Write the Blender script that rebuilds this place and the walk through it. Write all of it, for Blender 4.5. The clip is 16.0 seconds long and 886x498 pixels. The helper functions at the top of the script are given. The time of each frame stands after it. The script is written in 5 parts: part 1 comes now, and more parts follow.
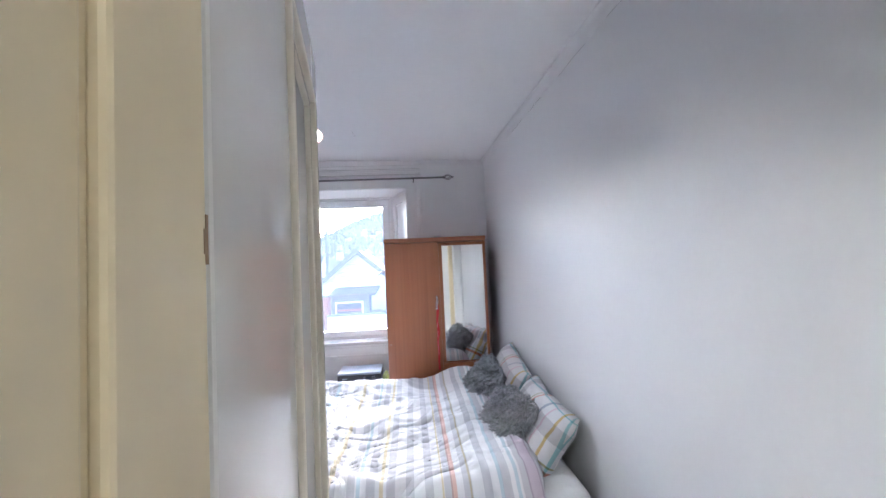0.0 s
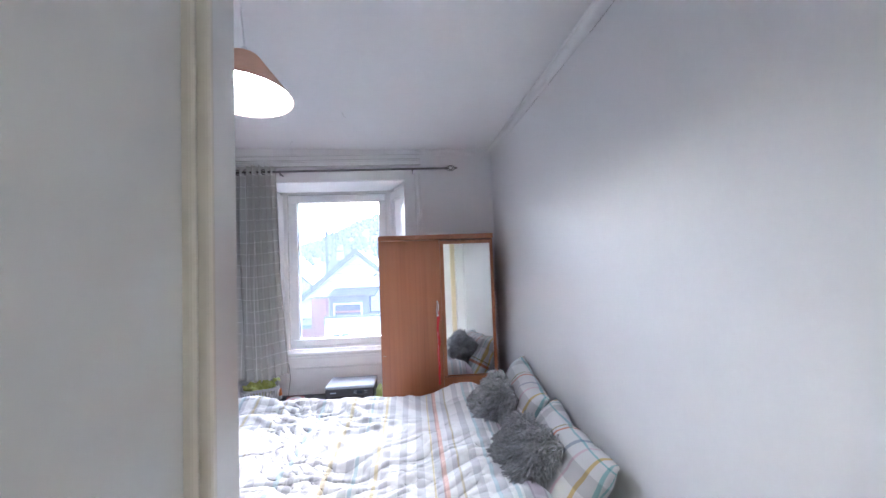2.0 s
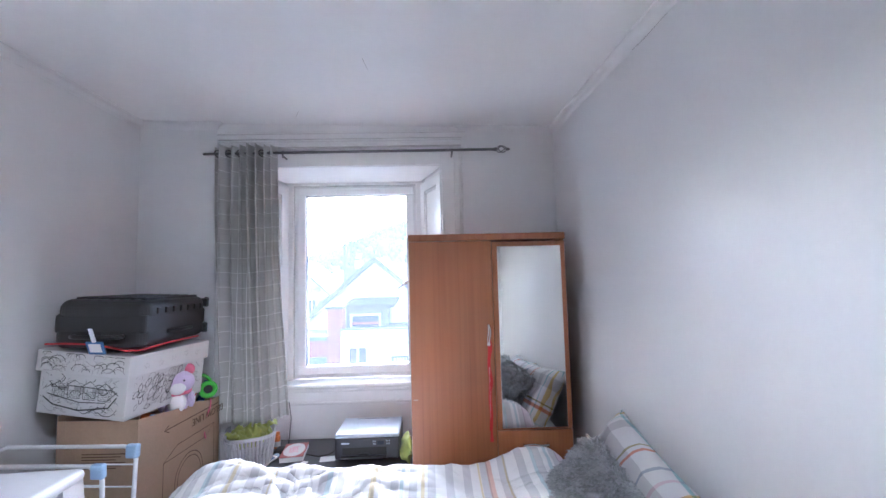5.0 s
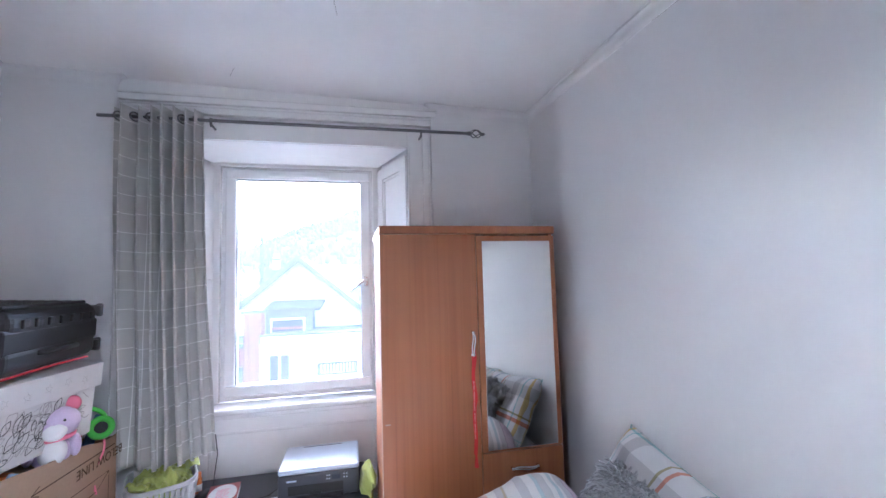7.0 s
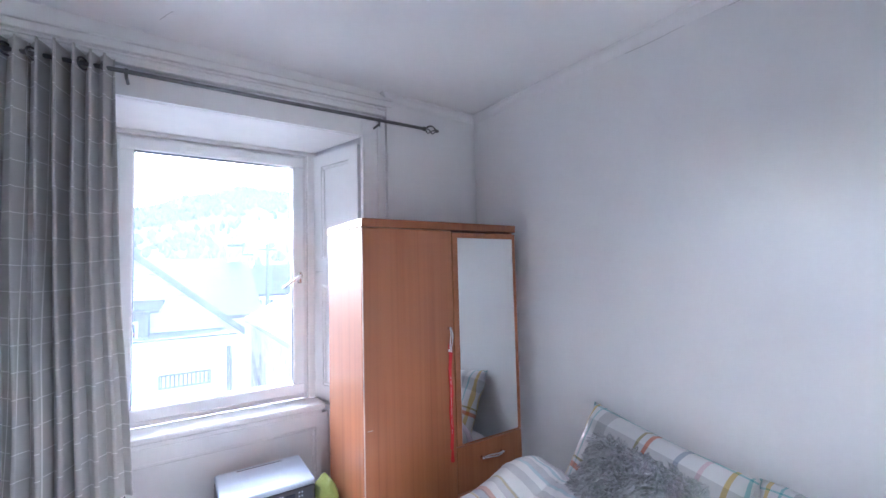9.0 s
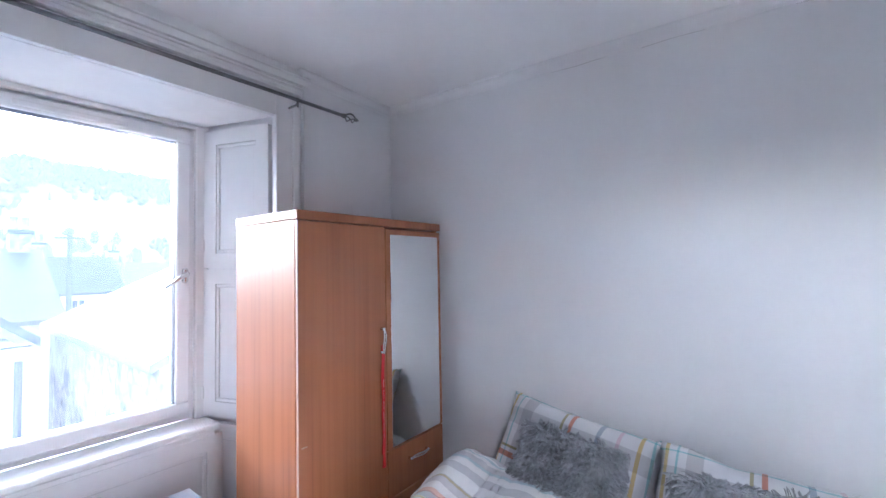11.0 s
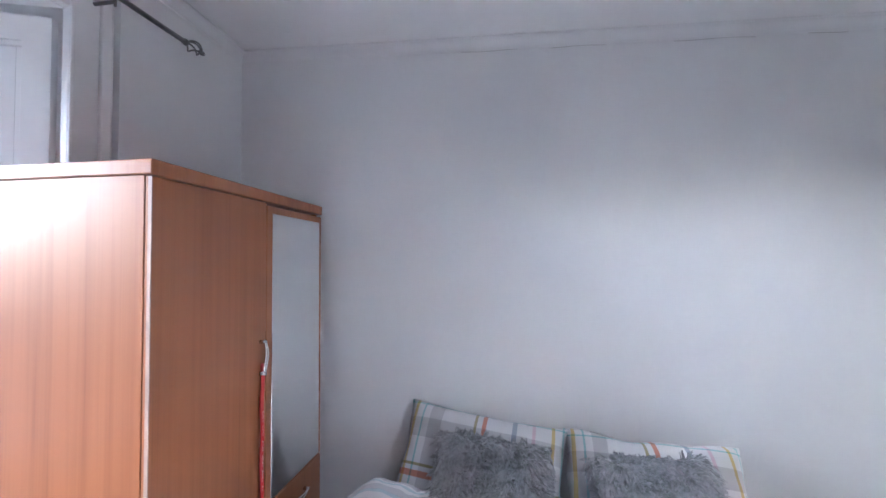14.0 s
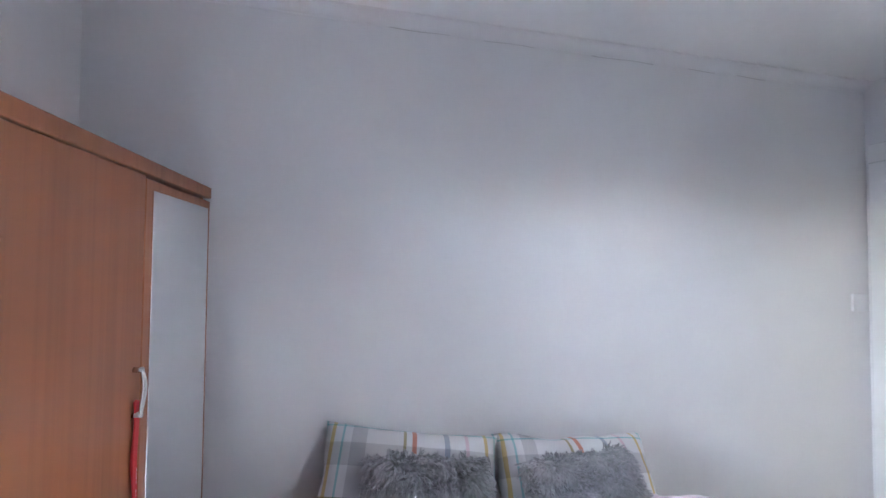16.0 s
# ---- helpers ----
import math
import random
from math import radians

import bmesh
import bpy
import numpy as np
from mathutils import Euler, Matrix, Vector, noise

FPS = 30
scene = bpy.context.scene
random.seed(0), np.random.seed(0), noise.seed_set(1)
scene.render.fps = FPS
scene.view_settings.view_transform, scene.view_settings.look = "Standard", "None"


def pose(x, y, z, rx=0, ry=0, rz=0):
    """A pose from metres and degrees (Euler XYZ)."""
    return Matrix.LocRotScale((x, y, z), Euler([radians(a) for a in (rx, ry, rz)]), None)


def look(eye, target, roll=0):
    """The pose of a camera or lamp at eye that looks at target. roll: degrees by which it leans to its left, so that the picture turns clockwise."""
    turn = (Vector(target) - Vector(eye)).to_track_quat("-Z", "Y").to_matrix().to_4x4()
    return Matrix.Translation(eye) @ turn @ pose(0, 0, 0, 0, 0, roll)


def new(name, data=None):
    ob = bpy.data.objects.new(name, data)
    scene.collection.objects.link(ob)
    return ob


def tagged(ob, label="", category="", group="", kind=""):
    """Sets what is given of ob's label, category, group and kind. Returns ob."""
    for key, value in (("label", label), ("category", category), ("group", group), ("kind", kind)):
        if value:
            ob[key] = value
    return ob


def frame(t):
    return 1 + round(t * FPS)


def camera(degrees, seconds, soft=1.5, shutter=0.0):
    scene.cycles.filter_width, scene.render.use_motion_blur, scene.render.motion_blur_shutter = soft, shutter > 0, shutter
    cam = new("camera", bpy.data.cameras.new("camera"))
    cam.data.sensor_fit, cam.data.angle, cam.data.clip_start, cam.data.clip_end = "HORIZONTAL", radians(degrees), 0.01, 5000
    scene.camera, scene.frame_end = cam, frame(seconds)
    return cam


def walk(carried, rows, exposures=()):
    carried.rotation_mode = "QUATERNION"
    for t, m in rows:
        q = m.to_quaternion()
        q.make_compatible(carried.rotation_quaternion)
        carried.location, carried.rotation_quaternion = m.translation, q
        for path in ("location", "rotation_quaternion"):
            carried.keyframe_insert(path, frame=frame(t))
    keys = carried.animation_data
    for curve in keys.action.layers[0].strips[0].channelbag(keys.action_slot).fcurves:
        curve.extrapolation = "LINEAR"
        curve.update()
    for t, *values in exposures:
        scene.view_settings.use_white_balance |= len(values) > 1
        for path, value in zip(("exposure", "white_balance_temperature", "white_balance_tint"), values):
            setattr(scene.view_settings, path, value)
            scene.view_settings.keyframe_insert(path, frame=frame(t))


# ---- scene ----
cam = camera(94.5, 16.0)
METRES, EYE, TILT, LEAN, TURN = 3.4, 1.5, -1.2, 1.3, -4.5
ROWS = [
    (0.0, 0.0, 0.0, 0.0, 0.09, 3.91, 1.35),
    (0.5, 0.0042, 0.0224, -0.003, -0.09, 4.08, 0.95),
    (1.0, 0.0082, 0.0482, -0.0003, -0.03, 3.95, 1.02),
    (1.5, 0.0064, 0.0776, 0.0024, 0.13, 3.88, 1.09),
    (2.0, -0.0003, 0.1149, 0.0033, 0.3, 4.05, 0.85),
    (2.5, -0.0075, 0.151, 0.0063, 0.84, 4.17, 0.56),
    (3.0, -0.0188, 0.1915, 0.0097, 2.02, 4.42, 0.39),
    (3.2, -0.0235, 0.2085, 0.0098, 2.7, 4.48, 0.45),
    (5.3, -0.0645, 0.363, 0.0113, 2.6, 5.58, -0.05),
    (5.5, -0.0703, 0.3735, 0.0116, 1.67, 5.66, -0.02),
    (6.0, -0.0884, 0.4028, 0.0123, -1.12, 5.69, 0.1),
    (6.5, -0.1071, 0.4252, 0.0127, -4.22, 5.64, 0.2),
    (7.0, -0.1329, 0.4455, 0.0115, -8.04, 5.54, 0.41),
    (7.5, -0.1663, 0.4621, 0.0099, -12.21, 5.43, 0.62),
    (8.0, -0.2102, 0.4735, 0.0104, -17.54, 5.26, 0.75),
    (10.3, -0.3445, 0.5462, 0.0142, -41.3, 4.28, 0.98),
    (10.5, -0.3497, 0.5524, 0.0145, -43.21, 4.16, 1.01),
    (11.0, -0.3575, 0.5741, 0.0183, -48.14, 3.92, 1.06),
    (11.5, -0.3603, 0.5975, 0.0181, -52.65, 3.82, 1.16),
    (12.0, -0.3581, 0.6273, 0.0165, -57.58, 3.75, 1.16),
    (12.5, -0.3558, 0.6492, 0.0177, -62.16, 3.48, 1.07),
    (13.0, -0.3519, 0.6736, 0.0183, -67.08, 3.26, 1.12),
    (13.5, -0.3515, 0.7002, 0.0175, -71.57, 3.09, 1.09),
    (14.0, -0.3519, 0.7296, 0.0156, -76.49, 3.16, 1.1),
    (14.5, -0.346, 0.7534, 0.017, -80.94, 2.99, 1.05),
    (15.0, -0.3339, 0.7774, 0.0189, -86.1, 2.72, 0.91),
    (15.5, -0.3222, 0.7945, 0.0178, -90.81, 2.86, 1.04),
    (16.0, -0.3097, 0.8113, 0.0164, -96.0, 2.92, 0.88),
]
walk(cam, [(t, pose(0, 0, EYE, TILT, LEAN, TURN) @ pose(METRES * x, METRES * y, METRES * z, 90 + pitch, roll, yaw)) for t, x, y, z, yaw, pitch, roll in ROWS],
     [(0.0, 4.02, 5100, 16), (3.0, 4.08, 5100, 16), (6.0, 4.25, 4980, 16), (11.0, 4.08, 4920, 16), (16.0, 3.95, 5050, 16)])

# ---- daylight ----
SUN_AZIMUTH, SUN_HEIGHT = 5.0, 20.0        # degrees: left of straight out of the window, above the horizon
world = bpy.data.worlds.new("sky")
scene.world = world
world.use_nodes = True
wn = world.node_tree
sky = wn.nodes.new("ShaderNodeTexSky")
sky.sky_type = 'NISHITA'
sky.sun_disc = False
sky.sun_elevation = radians(SUN_HEIGHT)
sky.sun_rotation = radians(-SUN_AZIMUTH)
sky.air_density, sky.dust_density, sky.ozone_density = 1.0, 2.0, 1.0
background = wn.nodes["Background"]
background.inputs["Strength"].default_value = 0.14
wn.links.new(sky.outputs["Color"], background.inputs["Color"])

sun_data = bpy.data.lights.new("sun", 'SUN')
sun_data.energy, sun_data.angle, sun_data.color = 0.6, radians(56.0), (1.0, 0.97, 0.93)
sun = new("sun", sun_data)
a, h = radians(SUN_AZIMUTH), radians(SUN_HEIGHT)
sun.matrix_world = look((0, 0, 0), (math.sin(a) * math.cos(h), -math.cos(a) * math.cos(h), -math.sin(h)))

# ---- materials ----


def material(name, color, rough=0.6, metal=0.0, bump=0.0, scale=40.0, vary=0.06, large=3.0, spec=0.5, coat=0.0, sheen=0.0):
    """Principled surface whose colour varies at two scales, with a fine relief."""
    m = bpy.data.materials.new(name)
    m.use_nodes = True
    nt = m.node_tree
    b = nt.nodes["Principled BSDF"]
    b.inputs["Roughness"].default_value = rough
    b.inputs["Metallic"].default_value = metal
    b.inputs["Specular IOR Level"].default_value = spec
    b.inputs["Coat Weight"].default_value = coat
    b.inputs["Sheen Weight"].default_value = sheen
    co = nt.nodes.new("ShaderNodeTexCoord")
    fine, broad = nt.nodes.new("ShaderNodeTexNoise"), nt.nodes.new("ShaderNodeTexNoise")
    fine.inputs["Scale"].default_value, broad.inputs["Scale"].default_value = scale, large
    fine.inputs["Detail"].default_value, broad.inputs["Detail"].default_value = 4, 3
    for n in (fine, broad):
        nt.links.new(co.outputs["Object"], n.inputs["Vector"])
    add = nt.nodes.new("ShaderNodeMath")
    add.operation = 'ADD'
    nt.links.new(fine.outputs["Fac"], add.inputs[0])
    nt.links.new(broad.outputs["Fac"], add.inputs[1])
    span = nt.nodes.new("ShaderNodeMapRange")
    span.inputs["From Min"].default_value, span.inputs["From Max"].default_value = 0.6, 1.4
    span.inputs["To Min"].default_value, span.inputs["To Max"].default_value = 1 - vary, 1 + vary
    nt.links.new(add.outputs[0], span.inputs["Value"])
    mul = nt.nodes.new("ShaderNodeVectorMath")
    mul.operation = 'SCALE'
    mul.inputs[0].default_value = color[:3]
    nt.links.new(span.outputs["Result"], mul.inputs["Scale"])
    nt.links.new(mul.outputs[0], b.inputs["Base Color"])
    if bump:
        bn = nt.nodes.new("ShaderNodeBump")
        bn.inputs["Strength"].default_value, bn.inputs["Distance"].default_value = bump, 0.004
        nt.links.new(fine.outputs["Fac"], bn.inputs["Height"])
        nt.links.new(bn.outputs["Normal"], b.inputs["Normal"])
    return m


def base_color(m, socket):
    b = m.node_tree.nodes["Principled BSDF"]
    m.node_tree.links.new(socket, b.inputs["Base Color"])


def bands(m, axis, period, stops, origin=0.0, source="Object"):
    """A constant ramp of colours repeated along one axis. stops: (position 0..1, colour)."""
    nt = m.node_tree
    co = nt.nodes.new("ShaderNodeTexCoord")
    sep = nt.nodes.new("ShaderNodeSeparateXYZ")
    nt.links.new(co.outputs[source], sep.inputs[0])
    shift = nt.nodes.new("ShaderNodeMath")
    shift.operation = 'SUBTRACT'
    nt.links.new(sep.outputs[axis], shift.inputs[0])
    shift.inputs[1].default_value = origin
    div = nt.nodes.new("ShaderNodeMath")
    div.operation = 'DIVIDE'
    nt.links.new(shift.outputs[0], div.inputs[0])
    div.inputs[1].default_value = period
    fr = nt.nodes.new("ShaderNodeMath")
    fr.operation = 'FRACT'
    nt.links.new(div.outputs[0], fr.inputs[0])
    ramp = nt.nodes.new("ShaderNodeValToRGB")
    ramp.color_ramp.interpolation = 'CONSTANT'
    els = ramp.color_ramp.elements
    while len(els) > 1:
        els.remove(els[-1])
    els[0].position, els[0].color = stops[0][0], (*stops[0][1], 1)
    for p, c in stops[1:]:
        e = els.new(p)
        e.color = (*c, 1)
    nt.links.new(fr.outputs[0], ramp.inputs["Fac"])
    return ramp.outputs["Color"]


def mixed(m, first, second, how='MULTIPLY', fac=1.0):
    nt = m.node_tree
    mix = nt.nodes.new("ShaderNodeMix")
    mix.data_type, mix.blend_type = 'RGBA', how
    mix.inputs["Factor"].default_value = fac
    nt.links.new(first, mix.inputs["A"])
    nt.links.new(second, mix.inputs["B"])
    return mix.outputs["Result"]


def cloth(name, rough=0.9, weave=500.0):
    m = material(name, (1, 1, 1), rough, bump=0.25, scale=weave, vary=0.04, large=6, spec=0.2, sheen=0.15)
    return m, m.node_tree.nodes["Principled BSDF"].inputs["Base Color"].links[0].from_socket


def wood(name, dark, light, axis_scale=(26, 26, 1.1), rough=0.28):
    """Straight-grained laminate: fine streaks along the board, broad darker bands."""
    m = bpy.data.materials.new(name)
    m.use_nodes = True
    nt = m.node_tree
    b = nt.nodes["Principled BSDF"]
    co = nt.nodes.new("ShaderNodeTexCoord")
    outs = []
    for k, detail in ((1.0, 6), (3.3, 4), (0.2, 2)):
        mp = nt.nodes.new("ShaderNodeMapping")
        mp.inputs["Scale"].default_value = (axis_scale[0] * k, axis_scale[1] * k, axis_scale[2] * (1 if k < 2 else 3))
        nt.links.new(co.outputs["Object"], mp.inputs["Vector"])
        n = nt.nodes.new("ShaderNodeTexNoise")
        n.inputs["Scale"].default_value, n.inputs["Detail"].default_value = 1.0, detail
        n.inputs["Distortion"].default_value = 0.3
        nt.links.new(mp.outputs[0], n.inputs["Vector"])
        outs.append(n.outputs["Fac"])
    s1 = nt.nodes.new("ShaderNodeMath")
    s1.operation = 'ADD'
    nt.links.new(outs[0], s1.inputs[0])
    nt.links.new(outs[2], s1.inputs[1])
    s2 = nt.nodes.new("ShaderNodeMath")
    s2.operation = 'MULTIPLY_ADD'
    nt.links.new(outs[1], s2.inputs[0])
    s2.inputs[1].default_value = 0.40
    nt.links.new(s1.outputs[0], s2.inputs[2])
    ramp = nt.nodes.new("ShaderNodeValToRGB")
    els = ramp.color_ramp.elements
    els[0].position, els[0].color = 0.42, (*dark, 1)
    els[1].position, els[1].color = 0.74, (*light, 1)
    mid = els.new(0.56)
    mid.color = (*[0.35 * p + 0.65 * q for p, q in zip(dark, light)], 1)
    half = nt.nodes.new("ShaderNodeMath")
    half.operation = 'MULTIPLY'
    half.inputs[1].default_value = 0.58
    nt.links.new(s2.outputs[0], half.inputs[0])
    nt.links.new(half.outputs[0], ramp.inputs["Fac"])
    nt.links.new(ramp.outputs["Color"], b.inputs["Base Color"])
    b.inputs["Roughness"].default_value = rough
    b.inputs["Coat Weight"].default_value, b.inputs["Coat Roughness"].default_value = 0.15, 0.22
    b.inputs["Coat IOR"].default_value = 1.6
    bn = nt.nodes.new("ShaderNodeBump")
    bn.inputs["Strength"].default_value, bn.inputs["Distance"].default_value = 0.05, 0.001
    nt.links.new(outs[1], bn.inputs["Height"])
    nt.links.new(bn.outputs["Normal"], b.inputs["Normal"])
    return m


WALL = material("wall_paint", (0.80, 0.80, 0.805), 0.6, bump=0.10, scale=60, vary=0.015, large=1.2)
CEIL = material("ceiling_paint", (0.87, 0.87, 0.875), 0.75, bump=0.08, scale=30, vary=0.015, large=1.5)
GLOSS = material("white_gloss_paint", (0.87, 0.87, 0.865), 0.22, bump=0.05, scale=25, vary=0.02, large=4)
SOFFITPAINT = material("old_white_eggshell", (0.80, 0.80, 0.80), 0.55, bump=0.15, scale=14, vary=0.03, large=4)
DOORPAINT = material("door_gloss_paint", (0.80, 0.79, 0.76), 0.08, bump=0.03, scale=18, vary=0.015, large=3)
MOULDING = material("yellowed_gloss_paint", (0.80, 0.755, 0.65), 0.14, bump=0.04, scale=18, vary=0.03)
CREAM = material("old_cream_gloss", (0.79, 0.685, 0.47), 0.3, bump=0.06, scale=20, vary=0.04, large=5)
UPVC = material("white_upvc", (0.90, 0.91, 0.92), 0.3, vary=0.01)
CARPET = material("grey_carpet", (0.40, 0.385, 0.36), 0.95, bump=0.6, scale=220, vary=0.15, large=4)
WOOD = wood("cherry_laminate", (0.185, 0.062, 0.024), (0.345, 0.132, 0.054), (46, 46, 0.6), 0.36)
CHROME = material("brushed_chrome", (0.75, 0.75, 0.74), 0.2, metal=1.0, vary=0.03)
GREYMETAL = material("pewter_rod_metal", (0.20, 0.20, 0.21), 0.35, metal=0.8, vary=0.08)
BLACKPLASTIC = material("black_plastic", (0.020, 0.019, 0.0185), 0.45, bump=0.1, scale=300, vary=0.1)
DARKGREY = material("dark_grey_plastic", (0.055, 0.058, 0.066), 0.4, vary=0.06)
SILVER = material("silver_grey_plastic", (0.50, 0.57, 0.68), 0.35, vary=0.02)
DESKTOP = material("black_ash_desk", (0.03, 0.03, 0.034), 0.35, bump=0.1, scale=120, vary=0.12)
WHITEPLASTIC = material("white_plastic", (0.80, 0.81, 0.82), 0.35, vary=0.02)
PALEBLUE = material("pale_blue_plastic", (0.38, 0.55, 0.75), 0.4, vary=0.03)
CARDBOARD = material("brown_cardboard", (0.39, 0.275, 0.185), 0.85, bump=0.15, scale=90, vary=0.07, large=5)
WHITECARD = material("white_printed_card", (0.60, 0.595, 0.59), 0.6, bump=0.05, scale=60, vary=0.03, large=6)
INK = material("black_ink", (0.03, 0.03, 0.03), 0.7)
CHIP = material("bare_old_wood", (0.36, 0.25, 0.16), 0.8, vary=0.2, scale=80)
CRACK = material("dusty_crack", (0.48, 0.47, 0.46), 0.9)
GREYINK = material("grey_wash_ink", (0.36, 0.35, 0.35), 0.8, vary=0.2, scale=60)
BROWNINK = material("brown_print", (0.10, 0.055, 0.03), 0.8)
RED = material("red_ribbon", (0.55, 0.025, 0.03), 0.6, bump=0.1, scale=300)
LIME = material("lime_cloth", (0.38, 0.43, 0.10), 0.85, bump=0.3, scale=120, vary=0.15, sheen=0.2)
GREEN = material("green_toy_plastic", (0.10, 0.55, 0.05), 0.3)
BASKET = material("grey_woven_plastic", (0.50, 0.50, 0.51), 0.5, vary=0.05)
LILAC = material("lilac_plush", (0.64, 0.54, 0.73), 0.95, bump=0.6, scale=250, vary=0.12, sheen=0.4)
PINK = material("pink_fabric", (0.80, 0.22, 0.33), 0.8)
ORANGE = material("orange_plastic", (0.75, 0.22, 0.05), 0.4)
PAPER = material("paper", (0.75, 0.74, 0.72), 0.8, vary=0.03)
BLUE = material("blue_label", (0.05, 0.15, 0.35), 0.5)
FUR = material("grey_long_pile", (0.38, 0.385, 0.395), 0.9, vary=0.35, scale=90, large=16, sheen=0.3)
MATTRESS = material("white_mattress_ticking", (0.80, 0.80, 0.79), 0.9, bump=0.3, scale=90, vary=0.03)
SHADE = material("peach_lampshade_card", (0.72, 0.42, 0.30), 0.7, vary=0.04)
SHADEIN = material("white_shade_lining", (0.85, 0.83, 0.80), 0.7)

MIRROR = bpy.data.materials.new("mirror_silver")
MIRROR.use_nodes = True
b = MIRROR.node_tree.nodes["Principled BSDF"]
b.inputs["Metallic"].default_value, b.inputs["Roughness"].default_value = 1.0, 0.02
b.inputs["Base Color"].default_value = (0.86, 0.88, 0.88, 1)

GLASS = bpy.data.materials.new("window_glass")
GLASS.use_nodes = True
nt = GLASS.node_tree
nt.nodes.remove(nt.nodes["Principled BSDF"])
clear, shine, film, mix1, mix2, fres = (nt.nodes.new("ShaderNode" + k) for k in ("BsdfTransparent", "BsdfGlossy", "BsdfTranslucent", "MixShader", "MixShader", "Fresnel"))
clear.inputs["Color"].default_value = (0.97, 0.98, 0.98, 1)
shine.inputs["Roughness"].default_value = 0.02
film.inputs["Color"].default_value = (0.9, 0.92, 0.95, 1)
mix2.inputs["Fac"].default_value = 0.026        # thin film, put in for pale glare over the view; scatters the low sun
nt.links.new(fres.outputs[0], mix1.inputs["Fac"])
nt.links.new(clear.outputs[0], mix1.inputs[1])
nt.links.new(shine.outputs[0], mix1.inputs[2])
nt.links.new(mix1.outputs[0], mix2.inputs[1])
nt.links.new(film.outputs[0], mix2.inputs[2])
nt.links.new(mix2.outputs[0], nt.nodes["Material Output"].inputs["Surface"])


def glow(name, color, strength):
    m = bpy.data.materials.new(name)
    m.use_nodes = True
    p = m.node_tree.nodes["Principled BSDF"]
    p.inputs["Base Color"].default_value = (*color, 1)
    p.inputs["Emission Color"].default_value = (*color, 1)
    p.inputs["Emission Strength"].default_value = strength
    return m


BULB = glow("lit_bulb", (1.0, 0.93, 0.82), 30.0)

# bedding
GREY = (0.55, 0.54, 0.55)
WHITE = (0.80, 0.80, 0.80)
DUVET, fine = cloth("striped_duvet_cotton")
ticking = bands(DUVET, 0, 0.074, [(0.0, WHITE), (0.25, (0.60, 0.60, 0.62)), (0.68, WHITE)])
RUSTY, STRAW, SKY, LILACK, NONE = (0.90, 0.64, 0.57), (0.88, 0.79, 0.55), (0.68, 0.80, 0.84), (0.80, 0.70, 0.78), (1.0, 1.0, 1.0)
bright = bands(DUVET, 0, 1.80, [
    (0.0, NONE), (0.06, SKY), (0.072, NONE), (0.11, STRAW), (0.118, NONE), (0.20, STRAW), (0.207, NONE), (0.33, SKY), (0.342, NONE), (0.43, STRAW), (0.444, NONE), (0.50, SKY), (0.506, NONE),
    (0.545, STRAW), (0.551, NONE), (0.676, STRAW), (0.681, NONE), (0.698, RUSTY), (0.710, NONE), (0.735, STRAW), (0.740, NONE), (0.80, SKY), (0.806, NONE), (0.834, SKY), (0.840, NONE), (0.862, LILACK), (0.892, NONE)], origin=-1.14)
stripes = mixed(DUVET, ticking, bright)
base_color(DUVET, mixed(DUVET, stripes, fine))
PLAID, fine = cloth("plaid_pillow_cotton")
TEAL, MUSTARD, RUST, OLIVE, BLUISH, ROSE = (0.40, 0.62, 0.64), (0.70, 0.55, 0.26), (0.68, 0.32, 0.24), (0.46, 0.42, 0.26), (0.44, 0.48, 0.56), (0.76, 0.60, 0.65)
PALE = (0.60, 0.60, 0.61)
across = bands(PLAID, 0, 0.66, [
    (0.00, WHITE), (0.02, TEAL), (0.032, WHITE), (0.06, MUSTARD), (0.082, WHITE), (0.12, TEAL), (0.132, WHITE), (0.17, PALE), (0.25, WHITE),
    (0.44, OLIVE), (0.455, WHITE), (0.485, RUST), (0.508, WHITE), (0.66, BLUISH), (0.685, WHITE), (0.77, ROSE), (0.79, WHITE), (0.88, MUSTARD), (0.902, WHITE), (0.945, TEAL), (0.957, WHITE)], origin=-0.33)
along = bands(PLAID, 1, 0.50, [
    (0.00, WHITE), (0.14, MUSTARD), (0.165, WHITE), (0.22, TEAL), (0.23, WHITE), (0.38, RUST), (0.425, WHITE), (0.455, OLIVE), (0.475, WHITE),
    (0.66, PALE), (0.80, WHITE), (0.91, TEAL), (0.92, WHITE)], origin=-0.25)
base_color(PLAID, mixed(PLAID, mixed(PLAID, across, along), fine))
CURTAIN, fine = cloth("grey_check_curtain", 0.85, 300)
LINE = (0.90, 0.89, 0.87)
CLOTHGREY = (0.58, 0.57, 0.545)
v = bands(CURTAIN, 0, 0.090, [(0.0, LINE), (0.035, CLOTHGREY)], source="UV")
hline = bands(CURTAIN, 1, 0.090, [(0.0, LINE), (0.035, CLOTHGREY)], source="UV")
checked = mixed(CURTAIN, mixed(CURTAIN, v, hline, 'LIGHTEN'), fine)
base_color(CURTAIN, checked)
nt = CURTAIN.node_tree        # thin cotton lets some daylight through
lit, both = nt.nodes.new("ShaderNodeBsdfTranslucent"), nt.nodes.new("ShaderNodeMixShader")
both.inputs["Fac"].default_value = 0.15
nt.links.new(checked, lit.inputs["Color"])
nt.links.new(nt.nodes["Principled BSDF"].outputs[0], both.inputs[1])
nt.links.new(lit.outputs[0], both.inputs[2])
